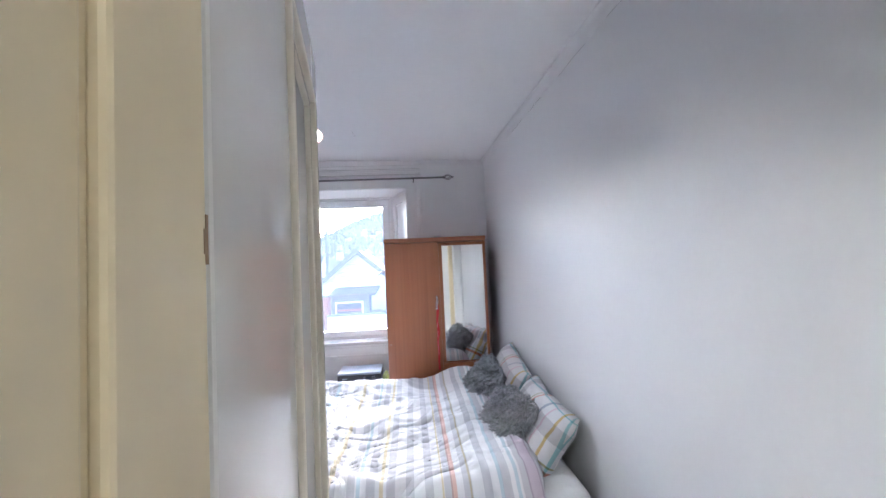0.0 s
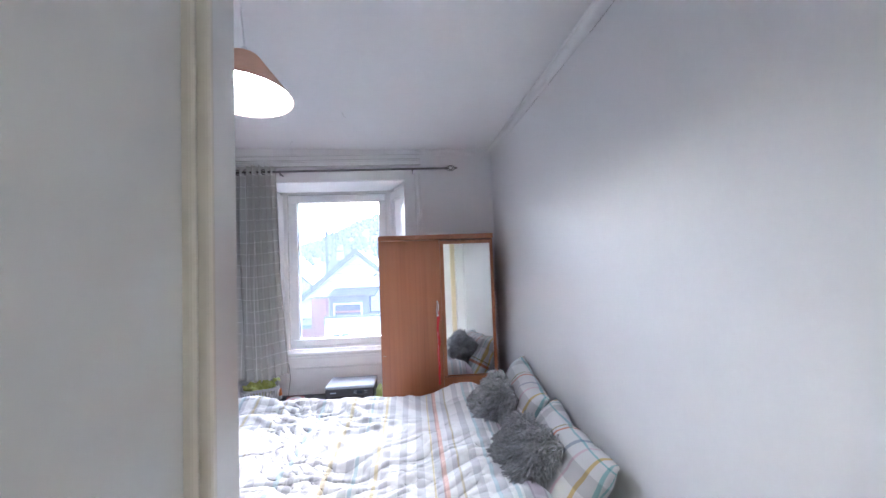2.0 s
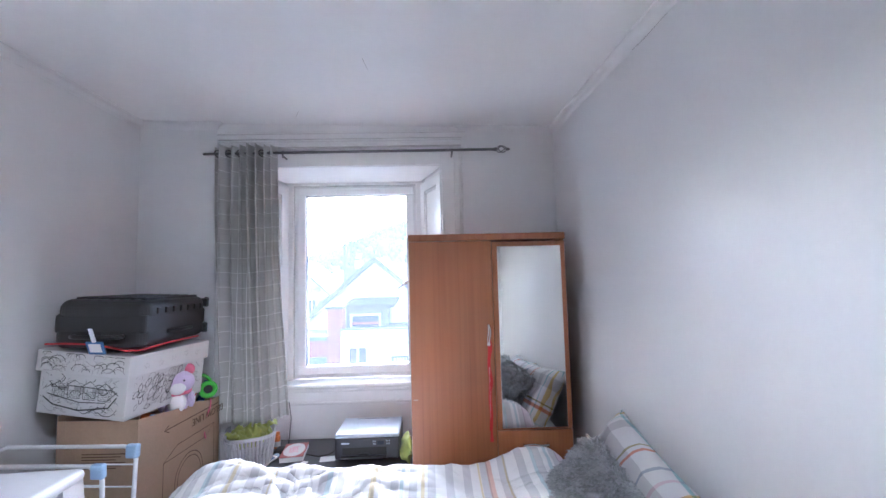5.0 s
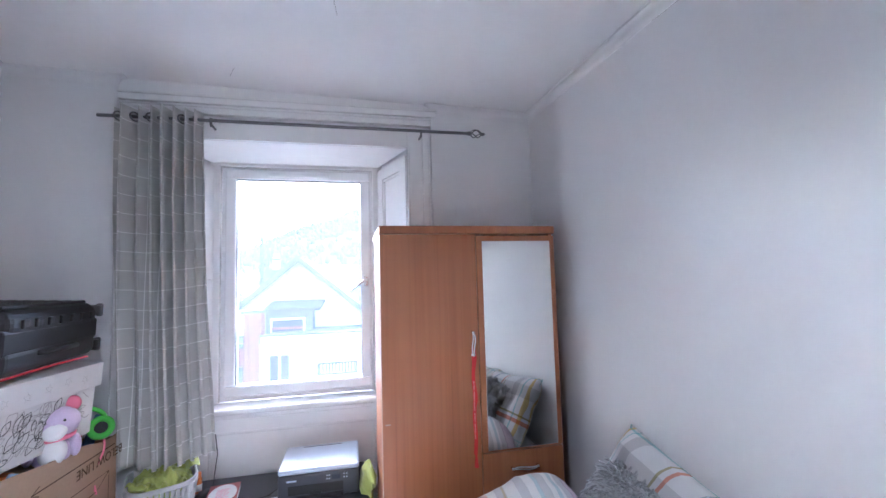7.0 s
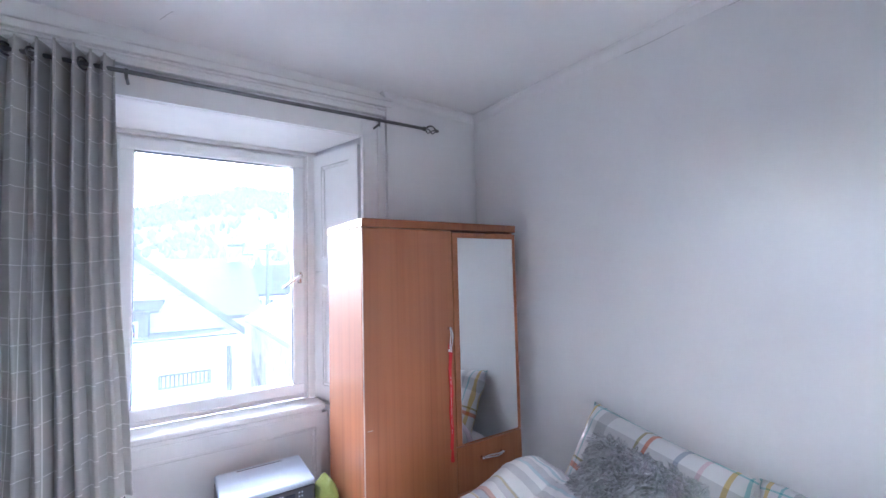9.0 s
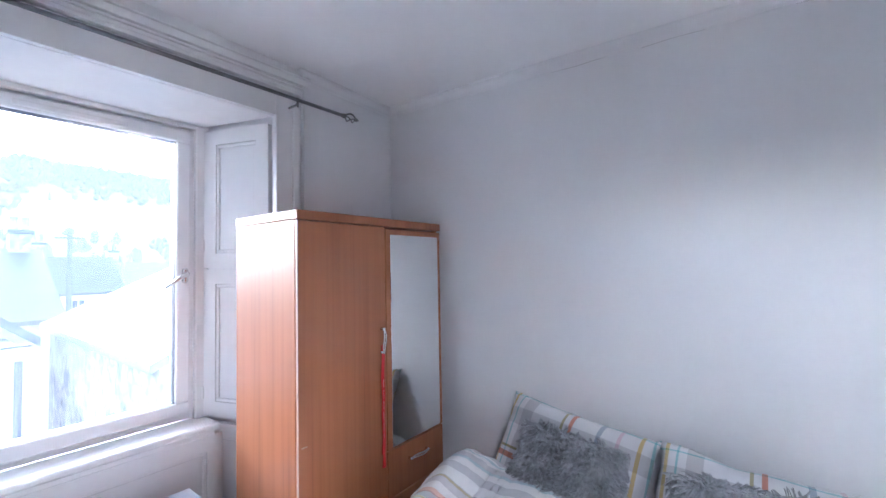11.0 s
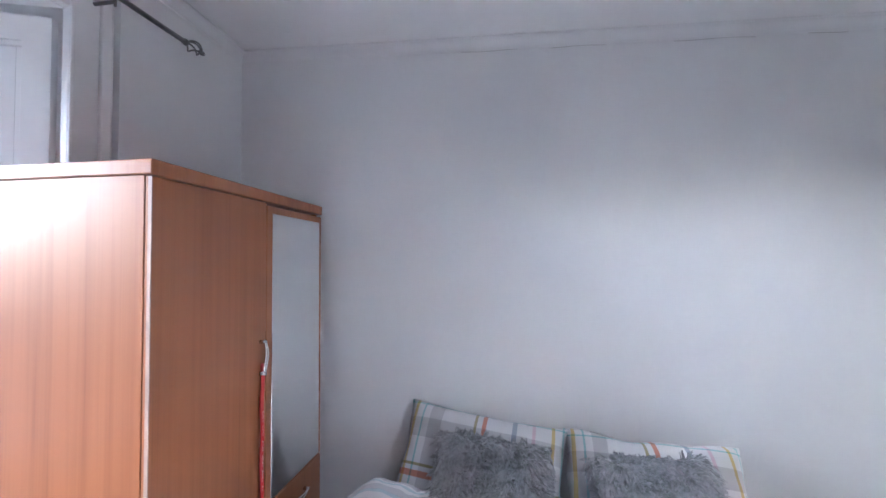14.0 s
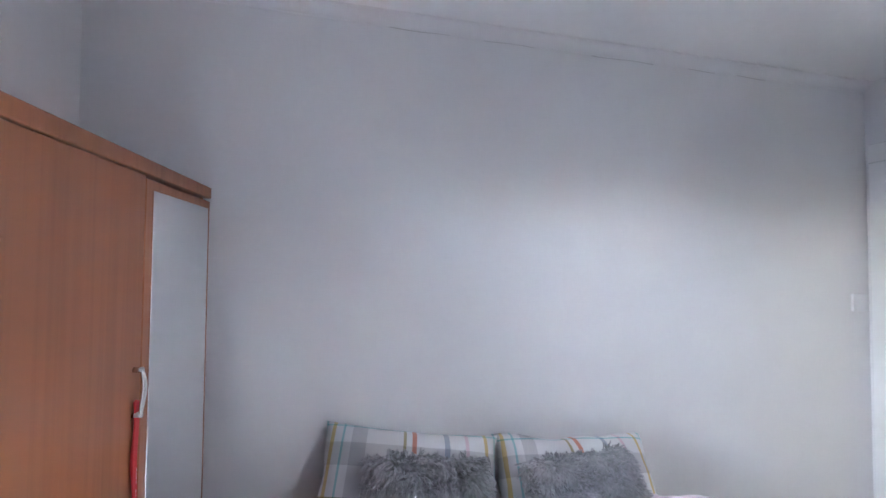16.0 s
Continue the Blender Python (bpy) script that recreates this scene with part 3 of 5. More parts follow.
# local x runs from the free edge to the hinge, the +y side faces the bed
STILE, T, P1 = 0.112, 0.040, 0.46
bm = bmesh.new()
for q in ((0, STILE, 0.01, 1.985), (P1, w, 0.01, 1.985), (STILE, P1, 0.01, 0.22), (STILE, P1, 0.80, 0.95), (STILE, P1, 1.865, 1.985)):
    box_bm(q[0], q[1], -T, 0, q[2], q[3], 0.004, bm=bm)
part("stiles_and_rails", bm, DOORPAINT, door)
for z0, z1 in ((0.22, 0.80), (0.95, 1.865)):
    part("door_panel", box_bm(STILE - 0.005, P1 + 0.005, -T + 0.014, -0.014, z0 - 0.005, z1 + 0.005), DOORPAINT, door)
    bm = bmesh.new()
    for a0, b0, d0, hi in ((0, 0, 0.016, 0.008), (0.016, 0.016, 0.014, -0.003)):
        for q in ((STILE + a0, P1 - a0, z0 + a0, z0 + a0 + d0), (STILE + a0, P1 - a0, z1 - a0 - d0, z1 - a0), (STILE + a0, STILE + a0 + d0, z0 + a0 + d0, z1 - a0 - d0), (P1 - a0 - d0, P1 - a0, z0 + a0 + d0, z1 - a0 - d0)):
            box_bm(q[0], q[1], -0.020, hi, q[2], q[3], 0.005, 3, bm=bm)
    part("panel_moulding", bm, MOULDING, door, "yellowed gloss moulding")
for z in (0.25, 1.78):
    bm = tube_bm([(w + 0.001, -0.038, z - 0.04), (w + 0.001, -0.038, z + 0.04)], 0.003, 10)
    part("hinge", bm, CREAM, door, "paint-clogged butt hinge", smooth=True)
bm = box_bm(DOOR_L - 0.004, -0.104, 0.10, 0.206, 0, DOOR_TOP, 0.003)
box_bm(-0.106, -0.097, 0.140, 0.2055, 0, DOOR_TOP, 0.003, bm=bm)
box_bm(-0.108, -0.1025, 0.104, 0.137, 0, DOOR_TOP, 0.002, bm=bm)
box_bm(DOOR_R - 0.06, DOOR_R + 0.004, 0.10, 0.20, 0, DOOR_TOP, 0.004, bm=bm)
box_bm(DOOR_L, DOOR_R, 0.10, 0.20, DOOR_TOP - 0.05, DOOR_TOP + 0.03, 0.004, bm=bm)
box_bm(-0.250, -0.112, 0.055, 0.0995, 0, DOOR_TOP + 0.08, 0.006, bm=bm)
lining = structure("door_lining", bm, CREAM, "cream gloss door lining, yellowed and chipped", "door frame")
for y0, y1, z0, z1 in ((0.2010, 0.2048, 1.512, 1.524), (0.2028, 0.2050, 1.524, 1.531), (0.2024, 0.2049, 1.507, 1.512)):
    part("paint_chip", box_bm(-0.0972, -0.0966, y0, y1, z0, z1), CHIP, lining, "bare brown wood where paint has chipped")
bm = bmesh.new()
for x0, x1 in ((DOOR_L - 0.10, DOOR_L + 0.004), (DOOR_R - 0.004, DOOR_R + 0.10)):
    box_bm(x0, x1, NEAR, NEAR + 0.02, 0, DOOR_TOP + 0.02, 0.005, bm=bm)
box_bm(DOOR_L - 0.10, DOOR_R + 0.10, NEAR, NEAR + 0.022, DOOR_TOP + 0.02, DOOR_TOP + 0.11, 0.005, bm=bm)
structure("door_trim", bm, GLOSS, "white painted door architrave", "trim")
# unseen lamp, added to warm and brighten the door lining from the hall
hall = thing("unseen_hall_lamp", "unseen white glass hall ceiling lamp, added to light the door lining", "ceiling lamp", Matrix.Translation((-0.25, -0.75, ceiling_z(-0.25, -0.75))))
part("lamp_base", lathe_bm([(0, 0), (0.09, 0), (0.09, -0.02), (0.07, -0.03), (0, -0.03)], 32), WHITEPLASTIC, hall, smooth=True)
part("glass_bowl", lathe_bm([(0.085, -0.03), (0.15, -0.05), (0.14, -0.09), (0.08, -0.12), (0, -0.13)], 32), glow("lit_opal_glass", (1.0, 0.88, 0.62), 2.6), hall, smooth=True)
switch = thing("light_switch", "white plastic light switch on the wall by the door", "light switch")
part("switch_plate", box_bm(right_x(0.47) - 0.010, right_x(0.47) + 0.002, 0.425, 0.511, 1.295, 1.381, 0.003), WHITEPLASTIC, switch)
part("rocker", box_bm(right_x(0.47) - 0.015, right_x(0.47) - 0.009, 0.460, 0.476, 1.325, 1.352, 0.002), WHITEPLASTIC, switch)

# ---- wardrobe ----
EDGING = material("pale_worn_edging", (0.40, 0.30, 0.25), 0.5, vary=0.15, scale=30)
WX0, WX1, WY0, WY1, WZ = -0.210, 0.618, 3.341, 3.787, 1.757
wardrobe = thing("wardrobe", "cherry laminate two-door wardrobe with a long mirror", "wardrobe", Matrix.Translation((0, 0, 0)))
part("side_panel", box_bm(WX0, WX0 + 0.018, WY0 + 0.02, WY1, 0, WZ - 0.036, 0.001), WOOD, wardrobe)
part("side_panel", box_bm(WX1 - 0.018, WX1, WY0 + 0.02, WY1, 0, WZ - 0.036, 0.001), WOOD, wardrobe)
part("back_panel", box_bm(WX0 + 0.018, WX1 - 0.018, WY1 - 0.012, WY1 - 0.004, 0.05, WZ - 0.036), WOOD, wardrobe)
part("top", box_bm(WX0 - 0.004, WX1 + 0.004, WY0 - 0.003, WY1, WZ - 0.036, WZ, 0.004), WOOD, wardrobe)
part("plinth", box_bm(WX0 + 0.018, WX1 - 0.018, WY0 + 0.03, WY0 + 0.045, 0, 0.08), WOOD, wardrobe)
SPLIT = 0.226
door_left = part("door", box_bm(WX0 + 0.001, SPLIT - 0.002, WY0, WY0 + 0.018, 0.085, WZ - 0.039, 0.0015), WOOD, wardrobe)
part("edge_strip", box_bm(WX0 - 0.0015, WX0 + 0.001, WY0 - 0.0005, WY0 + 0.0085, 0.085, WZ - 0.039), EDGING, door_left, "worn pale edging strip")
part("scuff", box_bm(WX0 + 0.012, WX0 + 0.034, WY0 - 0.0006, WY0, 0.904, 0.908), EDGING, door_left, "pale scuff mark")
door_right = part("door", box_bm(SPLIT + 0.002, WX1 - 0.001, WY0, WY0 + 0.018, 0.742, WZ - 0.046, 0.0015), WOOD, wardrobe)
part("mirror", box_bm(0.2535, 0.592, WY0 - 0.005, WY0 - 0.0005, 0.750, 1.686, 0.0015), MIRROR, door_right, "tall frameless mirror")


def wavy_handle(length):
    """A pair of thin bars that weave round each other, ends on feet; runs along x."""
    bm = bmesh.new()
    n = 20
    for s in (1, -1):
        pts = [((i / n - 0.5) * length, -0.016 - 0.006 * math.sin(math.pi * i / n), 0.0055 * s * math.sin(math.pi * i / n) ** 0.5 + 0.003 * math.sin(2 * math.pi * i / n)) for i in range(n + 1)]
        tube_bm(pts, 0.0036, 8, bm)
    for s in (-0.5, 0.5):
        tube_bm([(s * length, 0.0, 0), (s * length, -0.02, 0)], 0.006, 8, bm)
    return bm


handle = part("handle", wavy_handle(0.10), CHROME, door_left, "wavy chrome handle", smooth=True)
handle.matrix_world = pose(SPLIT - 0.030, WY0, 1.225, 0, 90, 0)
for z0, z1 in ((0.535, 0.736), (0.325, 0.529), (0.10, 0.319)):
    drawer = part("drawer", box_bm(SPLIT + 0.002, WX1 - 0.001, WY0, WY0 + 0.018, z0, z1, 0.0015), WOOD, wardrobe)
    handle = part("handle", wavy_handle(0.12), CHROME, drawer, "wavy chrome handle", smooth=True)
    handle.matrix_world = pose((SPLIT + WX1) / 2, WY0, (z0 + z1) / 2 + 0.03, 0, 0, 0)

# ---- bed ----
BX0, BX1, BY0, BY1 = -1.14, 0.70, 1.62, 3.06
bed = thing("bed", "double divan bed with a white mattress", "bed")
part("divan_base", box_bm(BX0 + 0.02, BX1 - 0.01, BY0 + 0.02, BY1 - 0.02, 0.06, 0.34, 0.02), MATTRESS, bed)
part("mattress", box_bm(BX0, BX1, BY0, BY1, 0.34, 0.585, 0.07, 5), MATTRESS, bed, smooth=True)
for x in (BX0 + 0.12, BX1 - 0.12):
    for y in (BY0 + 0.12, BY1 - 0.12):
        part("castor", lathe_bm([(0.0, 0), (0.025, 0), (0.025, 0.06), (0, 0.06)], 12, center=(x, y, 0)), BLACKPLASTIC, bed)


def duvet_height(x, y):
    n = noise.noise
    z = 0.638 + 0.012 * n((x * 2.0, y * 2.0, 0.3))
    # long creases that fan out from the foot, broken up by short sharp ones
    wx = x + 0.22 * n((x * 1.7, y * 1.7, 11)) + 0.05 * n((x * 5.5, y * 5.5, 13))
    wy = y + 0.22 * n((x * 1.7, y * 1.7, 17)) + 0.05 * n((x * 5.5, y * 5.5, 19))
    worn = 0.55 + 0.45 * max(0, min(1, (0.35 - x) / 0.5))
    near = max(0, min(1, (2.75 - y) / 0.7))
    for a, f, h, wide, seed in ((-0.55, 2.6, 0.020, 3.0, 2.0), (0.10, 4.2, 0.017, 3.6, 5.0), (-0.85, 6.5, 0.015, 4.0, 9.0), (0.25, 9.0, 0.012, 4.2, 12.0), (-0.4, 12.5, 0.009, 4.2, 15.0), (-1.1, 11.0, 0.008, 4.2, 23.0), (0.6, 17.0, 0.006, 4.0, 19.0)):
        u, v = wx * math.cos(a) + wy * math.sin(a), -wx * math.sin(a) + wy * math.cos(a)
        k = max(0, 1 - wide * abs(n((u * f * 0.20, v * f, seed))))
        z += 1.25 * h * k ** 1.15 * max(0, 0.6 + 1.1 * n((x * 1.9, y * 1.9, seed + 40))) * worn * (0.75 + 0.4 * near)
    z += 0.076 * math.exp(-((x - 0.33) / 0.15) ** 2) * (0.38 + 0.62 * max(0, min(1, (y - 1.9) / 0.75)))
    z += 0.060 * math.exp(-((x + 1.00) / 0.13) ** 2 - ((y - 3.02) / 0.15) ** 2) + 0.032 * max(0, min(1, (y - 2.88) / 0.14))
    return z


def duvet_bm():
    bm = bmesh.new()
    nx, ny = 380, 360
    X0, X1, Y0, Y1 = BX0 - 0.02, 0.45, BY0 - 0.04, BY1 + 0.04
    drop = 0.30
    grid = []
    for j in range(ny + 1):
        row = []
        v = -drop + (Y1 - Y0 + 2 * drop) * j / ny
        for i in range(nx + 1):
            u = -drop + (X1 - X0 + drop) * i / nx
            px, py = X0 + max(0, u), Y0 + min(max(0, v), Y1 - Y0)
            over = max(0, -u, -v, v - (Y1 - Y0))
            ou, ov = max(0, -u), max(0, -v, v - (Y1 - Y0))
            edge = min(px - X0, py - Y0, Y1 - py)
            z = duvet_height(px, py)
            r = 0.09
            z -= 0.055 * max(0, 1 - edge / r) ** 2
            if over > 0:
                side = 0.012 * noise.noise((u * 6, v * 6, 7)) + 0.02 * math.sin(9 * (u + v) + 3 * noise.noise((u * 2, v * 2, 1))) * min(1, over / 0.2)
                if ou >= ov:
                    px -= 0.02 + 0.03 * min(1, over / 0.1) + side
                else:
                    py += (-1 if v < 0 else 1) * (0.01 + 0.02 * min(1, over / 0.1) + side)
                z -= over * 0.95
            if u > X1 - X0 - 0.06:
                z -= 0.03 * ((u - (X1 - X0 - 0.06)) / 0.06) ** 2
            # the top edge lies askew over the pillows
            px += 0.07 * max(0, min(1, u / (X1 - X0))) * (noise.noise((0, v * 1.6, 3)) + 0.1)
            row.append(bm.verts.new((px, py, z)))
        grid.append(row)
    for j in range(ny):
        for i in range(nx):
            bm.faces.new((grid[j][i], grid[j][i + 1], grid[j + 1][i + 1], grid[j + 1][i]))
    bmesh.ops.recalc_face_normals(bm, faces=bm.faces)
    return bm


duvet = tagged(obj("duvet", duvet_bm(), DUVET, None, True), "rumpled white duvet with grey and coloured stripes on the bed", "duvet")
thick = duvet.modifiers.new("thickness", 'SOLIDIFY')
thick.thickness, thick.offset = 0.03, -1


def pillow_bm(w, h, t, corner=0.75, n=26, seed=0):
    """A stuffed case lying in the xy plane: full in the middle, thin at its seam, with drawn-out corners."""
    bm = bmesh.new()
    sheets = []
    for s in (1, -1):
        rows = []
        for j in range(n + 1):
            row = []
            for i in range(n + 1):
                u, v = 2 * i / n - 1, 2 * j / n - 1
                fill = (max(0, 1 - u ** 4) * max(0, 1 - v ** 4)) ** 0.6
                pinch = 1 - 0.06 * (1 - u * u) * abs(v) ** 3
                pinch2 = 1 - 0.05 * (1 - v * v) * abs(u) ** 3
                x, y = u * w / 2 * pinch2 + 0.012 * noise.noise((v * 2 + seed, 3, u)), v * h / 2 * pinch + 0.014 * noise.noise((u * 2 + seed, 8, v))
                wrinkle = 0.018 * noise.noise((u * 2.2 + seed, v * 2.2, s)) + 0.009 * noise.noise((u * 6 + seed, v * 5, s + 4))
                row.append(bm.verts.new((x, y, s * (t / 2 * fill + 0.002) + wrinkle * fill)))
            rows.append(row)
        sheets.append(rows)
        for j in range(n):
            for i in range(n):
                q = (rows[j][i], rows[j][i + 1], rows[j + 1][i + 1], rows[j + 1][i])
                bm.faces.new(q if s > 0 else q[::-1])
    bmesh.ops.remove_doubles(bm, verts=bm.verts, dist=0.0045)
    bmesh.ops.recalc_face_normals(bm, faces=bm.faces)
    return bm


def leaning(x, y, z, lean, turn=0, roll=0):
    """A pose for a pillow: its x along -y of the room, its y up the wall, its face to -x."""
    face = Matrix(((0, 0, -1, 0), (-1, 0, 0, 0), (0, 1, 0, 0), (0, 0, 0, 1)))
    return Matrix.Translation((x, y, z)) @ Matrix.Rotation(radians(turn), 4, 'Z') @ Matrix.Rotation(radians(lean), 4, 'Y') @ face @ Matrix.Rotation(radians(roll), 4, 'Z')


for k, (y, z, lean, turn, roll, seed) in enumerate(((2.685, 0.720, 30, 0, -8, 0), (2.055, 0.655, 35, 2, -4, 7))):
    p = tagged(obj("pillow", pillow_bm(0.63, 0.44 + 0.03 * k, 0.16, seed=seed), PLAID, None, True), "white pillow with a coloured plaid pattern against the wall", "pillow", "pillows on the bed")
    p.matrix_world = leaning(0.575 - 0.02 * k, y, z, lean, turn, roll)


def cushion_bm(w, h, t, seed):
    """A cushion covered in long locks: clumps of tapering strands that curl the same way."""
    rng = random.Random(seed)
    bm = pillow_bm(w, h, t, n=14, seed=seed)
    bm.normal_update()
    faces = [(f.normal.copy(), [v.co.copy() for v in f.verts]) for f in bm.faces]
    verts, tris = [v.co[:] for v in bm.verts], []
    bm.verts.index_update()
    skin = [[v.index for v in f.verts] for f in bm.faces]
    bm.free()
    for nrm, co in faces:
        if nrm.z * co[0].z < 0:
            nrm = -nrm
        for _ in range(11):
            a, b2 = rng.random(), rng.random()
            base = co[0].lerp(co[1], a).lerp(co[-1].lerp(co[2 % len(co)], a), b2)
            flow = Vector((noise.noise(base * 14), noise.noise(base * 14 + Vector((9, 0, 0))) - 0.35, 0.0))
            lock = (nrm * rng.uniform(0.35, 0.9) + flow * 1.5 + Vector((rng.uniform(-0.5, 0.5), rng.uniform(-0.5, 0.5), rng.uniform(-0.2, 0.2)))).normalized()
            length = rng.uniform(0.022, 0.040)
            tip = base + lock * length + Vector((rng.uniform(-0.012, 0.012), -0.010 + rng.uniform(-0.008, 0.008), rng.uniform(-0.006, 0.006)))
            for _ in range(5):
                root = base + Vector((rng.uniform(-0.008, 0.008), rng.uniform(-0.008, 0.008), 0))
                end = tip + Vector((rng.uniform(-0.004, 0.004), rng.uniform(-0.004, 0.004), rng.uniform(-0.004, 0.004)))
                side = (end - root).cross(Vector((rng.uniform(-1, 1), rng.uniform(-1, 1), rng.uniform(-1, 1)))).normalized() * rng.uniform(0.0012, 0.0022)
                midp = root.lerp(end, 0.55) + lock * 0.008
                k = len(verts)
                verts += [(root - side)[:], (root + side)[:], (midp + side)[:], (midp - side)[:], end[:]]
                tris += [(k, k + 1, k + 2, k + 3), (k + 3, k + 2, k + 4)]
    out = bmesh.new()
    me = bpy.data.meshes.new("fur")
    me.from_pydata(verts, [], skin + tris)
    out.from_mesh(me)
    bpy.data.meshes.remove(me)
    return out


for k, (x, y, z, lean, turn, roll) in enumerate(((0.440, 2.635, 0.775, 40, 0, -5), (0.455, 2.085, 0.735, 42, 3, 2))):
    c = tagged(obj("cushion", cushion_bm(0.40, 0.27, 0.13, 11 + k), FUR, None, False), "grey shaggy long-pile cushion resting on a pillow", "cushion", "cushions on the bed")
    c.matrix_world = leaning(x, y, z, lean, turn, roll)
    tag_label = part("care_label", box_bm(0.10, 0.125, -0.150, -0.135, 0.035, 0.0365), PAPER, c, "small white care label")

# ---- curtain and rod ----
ROD_Y, ROD_Z = 3.742, 2.337
rod = thing("curtain_rod", "slim pewter-grey metal curtain rod with a cage finial", "curtain rod")
part("bar", tube_bm([(-1.50, ROD_Y, ROD_Z), (-0.6, ROD_Y, ROD_Z + 0.002), (0.33, ROD_Y, ROD_Z + 0.005)], 0.0085, 12), GREYMETAL, rod, smooth=True)
bm = bmesh.new()
for k in range(4):
    a0 = k * math.pi / 2
    tube_bm([(0.335 + 0.075 * i / 14, ROD_Y + 0.026 * math.sin(math.pi * i / 14) * math.cos(a0 + 2.2 * i / 14), ROD_Z + 0.005 + 0.026 * math.sin(math.pi * i / 14) * math.sin(a0 + 2.2 * i / 14)) for i in range(15)], 0.0032, 6, bm)
tube_bm([(0.325, ROD_Y, ROD_Z + 0.005), (0.338, ROD_Y, ROD_Z + 0.005)], 0.012, 12, bm)
tube_bm([(0.405, ROD_Y, ROD_Z + 0.005), (0.418, ROD_Y, ROD_Z + 0.005), (0.428, ROD_Y, ROD_Z + 0.005)], [0.009, 0.009, 0.004], 12, bm)
part("finial", bm, GREYMETAL, rod, "twisted cage finial", smooth=True)
for x, y1 in ((0.055, BAY - 0.04), (-1.01, BAY - 0.04)):
    bm = tube_bm([(x, y1 + 0.02, ROD_Z - 0.018), (x, ROD_Y, ROD_Z - 0.018), (x, ROD_Y - 0.002, ROD_Z + 0.012)], 0.006, 8)
    tube_bm([(x, ROD_Y - 0.002, ROD_Z - 0.018), (x, ROD_Y - 0.002, ROD_Z - 0.032)], 0.004, 8, bm)
    part("bracket", bm, GREYMETAL, rod)


def curtain_bm():
    bm = bmesh.new()
    uv = bm.loops.layers.uv.new("UVMap")
    n, rows = 220, 60
    top, bottom = ROD_Z + 0.045, 0.69
    folds = 7.5
    grid = []
    for j in range(rows + 1):
        s = j / rows
        row = []
        for i in range(n + 1):
            u = i / n
            ph = 2 * math.pi * folds * u ** 1.3 + 0.7 * math.sin(6 * u + 2 * s) + 0.5 * noise.noise((u * 6, s * 1.5, 2))
            amp = 0.060 * (1 - 0.15 * s) * (0.85 + 0.35 * math.sin(11 * u + 1))
            left, right = -1.435 - 0.005 * s, -1.045 + 0.065 * s ** 1.6
            x = left + (right - left) * (u + 0.028 * math.sin(2 * ph) * (0.6 + 0.4 * s)) + 0.012 * s * noise.noise((u * 5, s * 3, 0))
            y = ROD_Y + amp * math.sin(ph) + 0.010 * noise.noise((u * 8, s * 2, 3)) * s + 0.02 * s
            z = top + (bottom - top) * s + (0.012 * math.sin(8 * u + 1) + 0.03 * max(0, u - 0.8) / 0.2) * s
            row.append((bm.verts.new((x, y, z)), (u * 1.25, (top - bottom) * (1 - s))))
        grid.append(row)
    for j in range(rows):
        for i in range(n):
            q = (grid[j][i], grid[j + 1][i], grid[j + 1][i + 1], grid[j][i + 1])
            f = bm.faces.new([a[0] for a in q])
            for lp, a in zip(f.loops, q):
                lp[uv].uv = a[1]
    return bm


curtain = thing("curtain", "grey check eyelet curtain drawn to one side of the window", "curtain")
fabric = part("fabric", curtain_bm(), CURTAIN, curtain, smooth=True)
sol = fabric.modifiers.new("thickness", 'SOLIDIFY')
sol.thickness = 0.002
for i in range(6):
    x = -1.41 + 0.068 * i
    ring = [(x + 0.012 * math.cos(2 * math.pi * k / 16), ROD_Y + 0.021 * math.cos(2 * math.pi * k / 16), ROD_Z + 0.021 * math.sin(2 * math.pi * k / 16)) for k in range(16)]
    part("eyelet", tube_bm(ring, 0.004, 6, closed=True), GREYMETAL, curtain, "grey metal eyelet", smooth=True)

# ---- pendant lamp ----
LX, LY = -0.530, 1.80
lamp = thing("pendant_lamp", "peach cone pendant lampshade hanging from the ceiling, lit", "pendant lamp", Matrix.Translation((LX, LY, 2.117)))
tilt = Matrix.Rotation(radians(2), 4, 'Y') @ Matrix.Rotation(radians(-4), 4, 'X')
bm = lathe_bm([(0.168, 0.0), (0.052, 0.142), (0.050, 0.142), (0.165, 0.0), (0.168, 0.0)], 64)
shade = part("shade", bm, SHADE, lamp, smooth=False)
shade.matrix_basis = tilt
lining = part("shade_lining", lathe_bm([(0.1635, 0.002), (0.0485, 0.141)], 64), SHADEIN, lamp, "white inner lining", smooth=True)
lining.matrix_basis = tilt
bm = lathe_bm([(0.0, -0.005), (0.018, 0.0), (0.029, 0.016), (0.030, 0.032), (0.022, 0.055), (0.013, 0.075), (0.0, 0.075)], 24)
bulb = part("bulb", bm, BULB, lamp, "glowing bulb", smooth=True)
bulb.matrix_basis = tilt @ Matrix.Translation((0, 0, 0.035))
holder = part("lamp_holder", lathe_bm([(0.0, 0.105), (0.018, 0.105), (0.020, 0.15), (0.010, 0.175), (0.0, 0.175)], 20), WHITEPLASTIC, lamp, smooth=True)
holder.matrix_basis = tilt
# added disc closes the shade's top and keeps lamp light off the ceiling
part("top_spill_disc", lathe_bm([(0.0, 0.136), (0.0515, 0.136), (0.0515, 0.139), (0.0, 0.139)], 32), WHITEPLASTIC, lamp).matrix_basis = tilt
top = tilt @ Vector((0, 0, 0.175))
part("cord", tube_bm([top, (0, 0, 0.30), (0, 0, ceiling_z(LX, LY) - 2.117)], 0.0035, 8), WHITEPLASTIC, lamp)
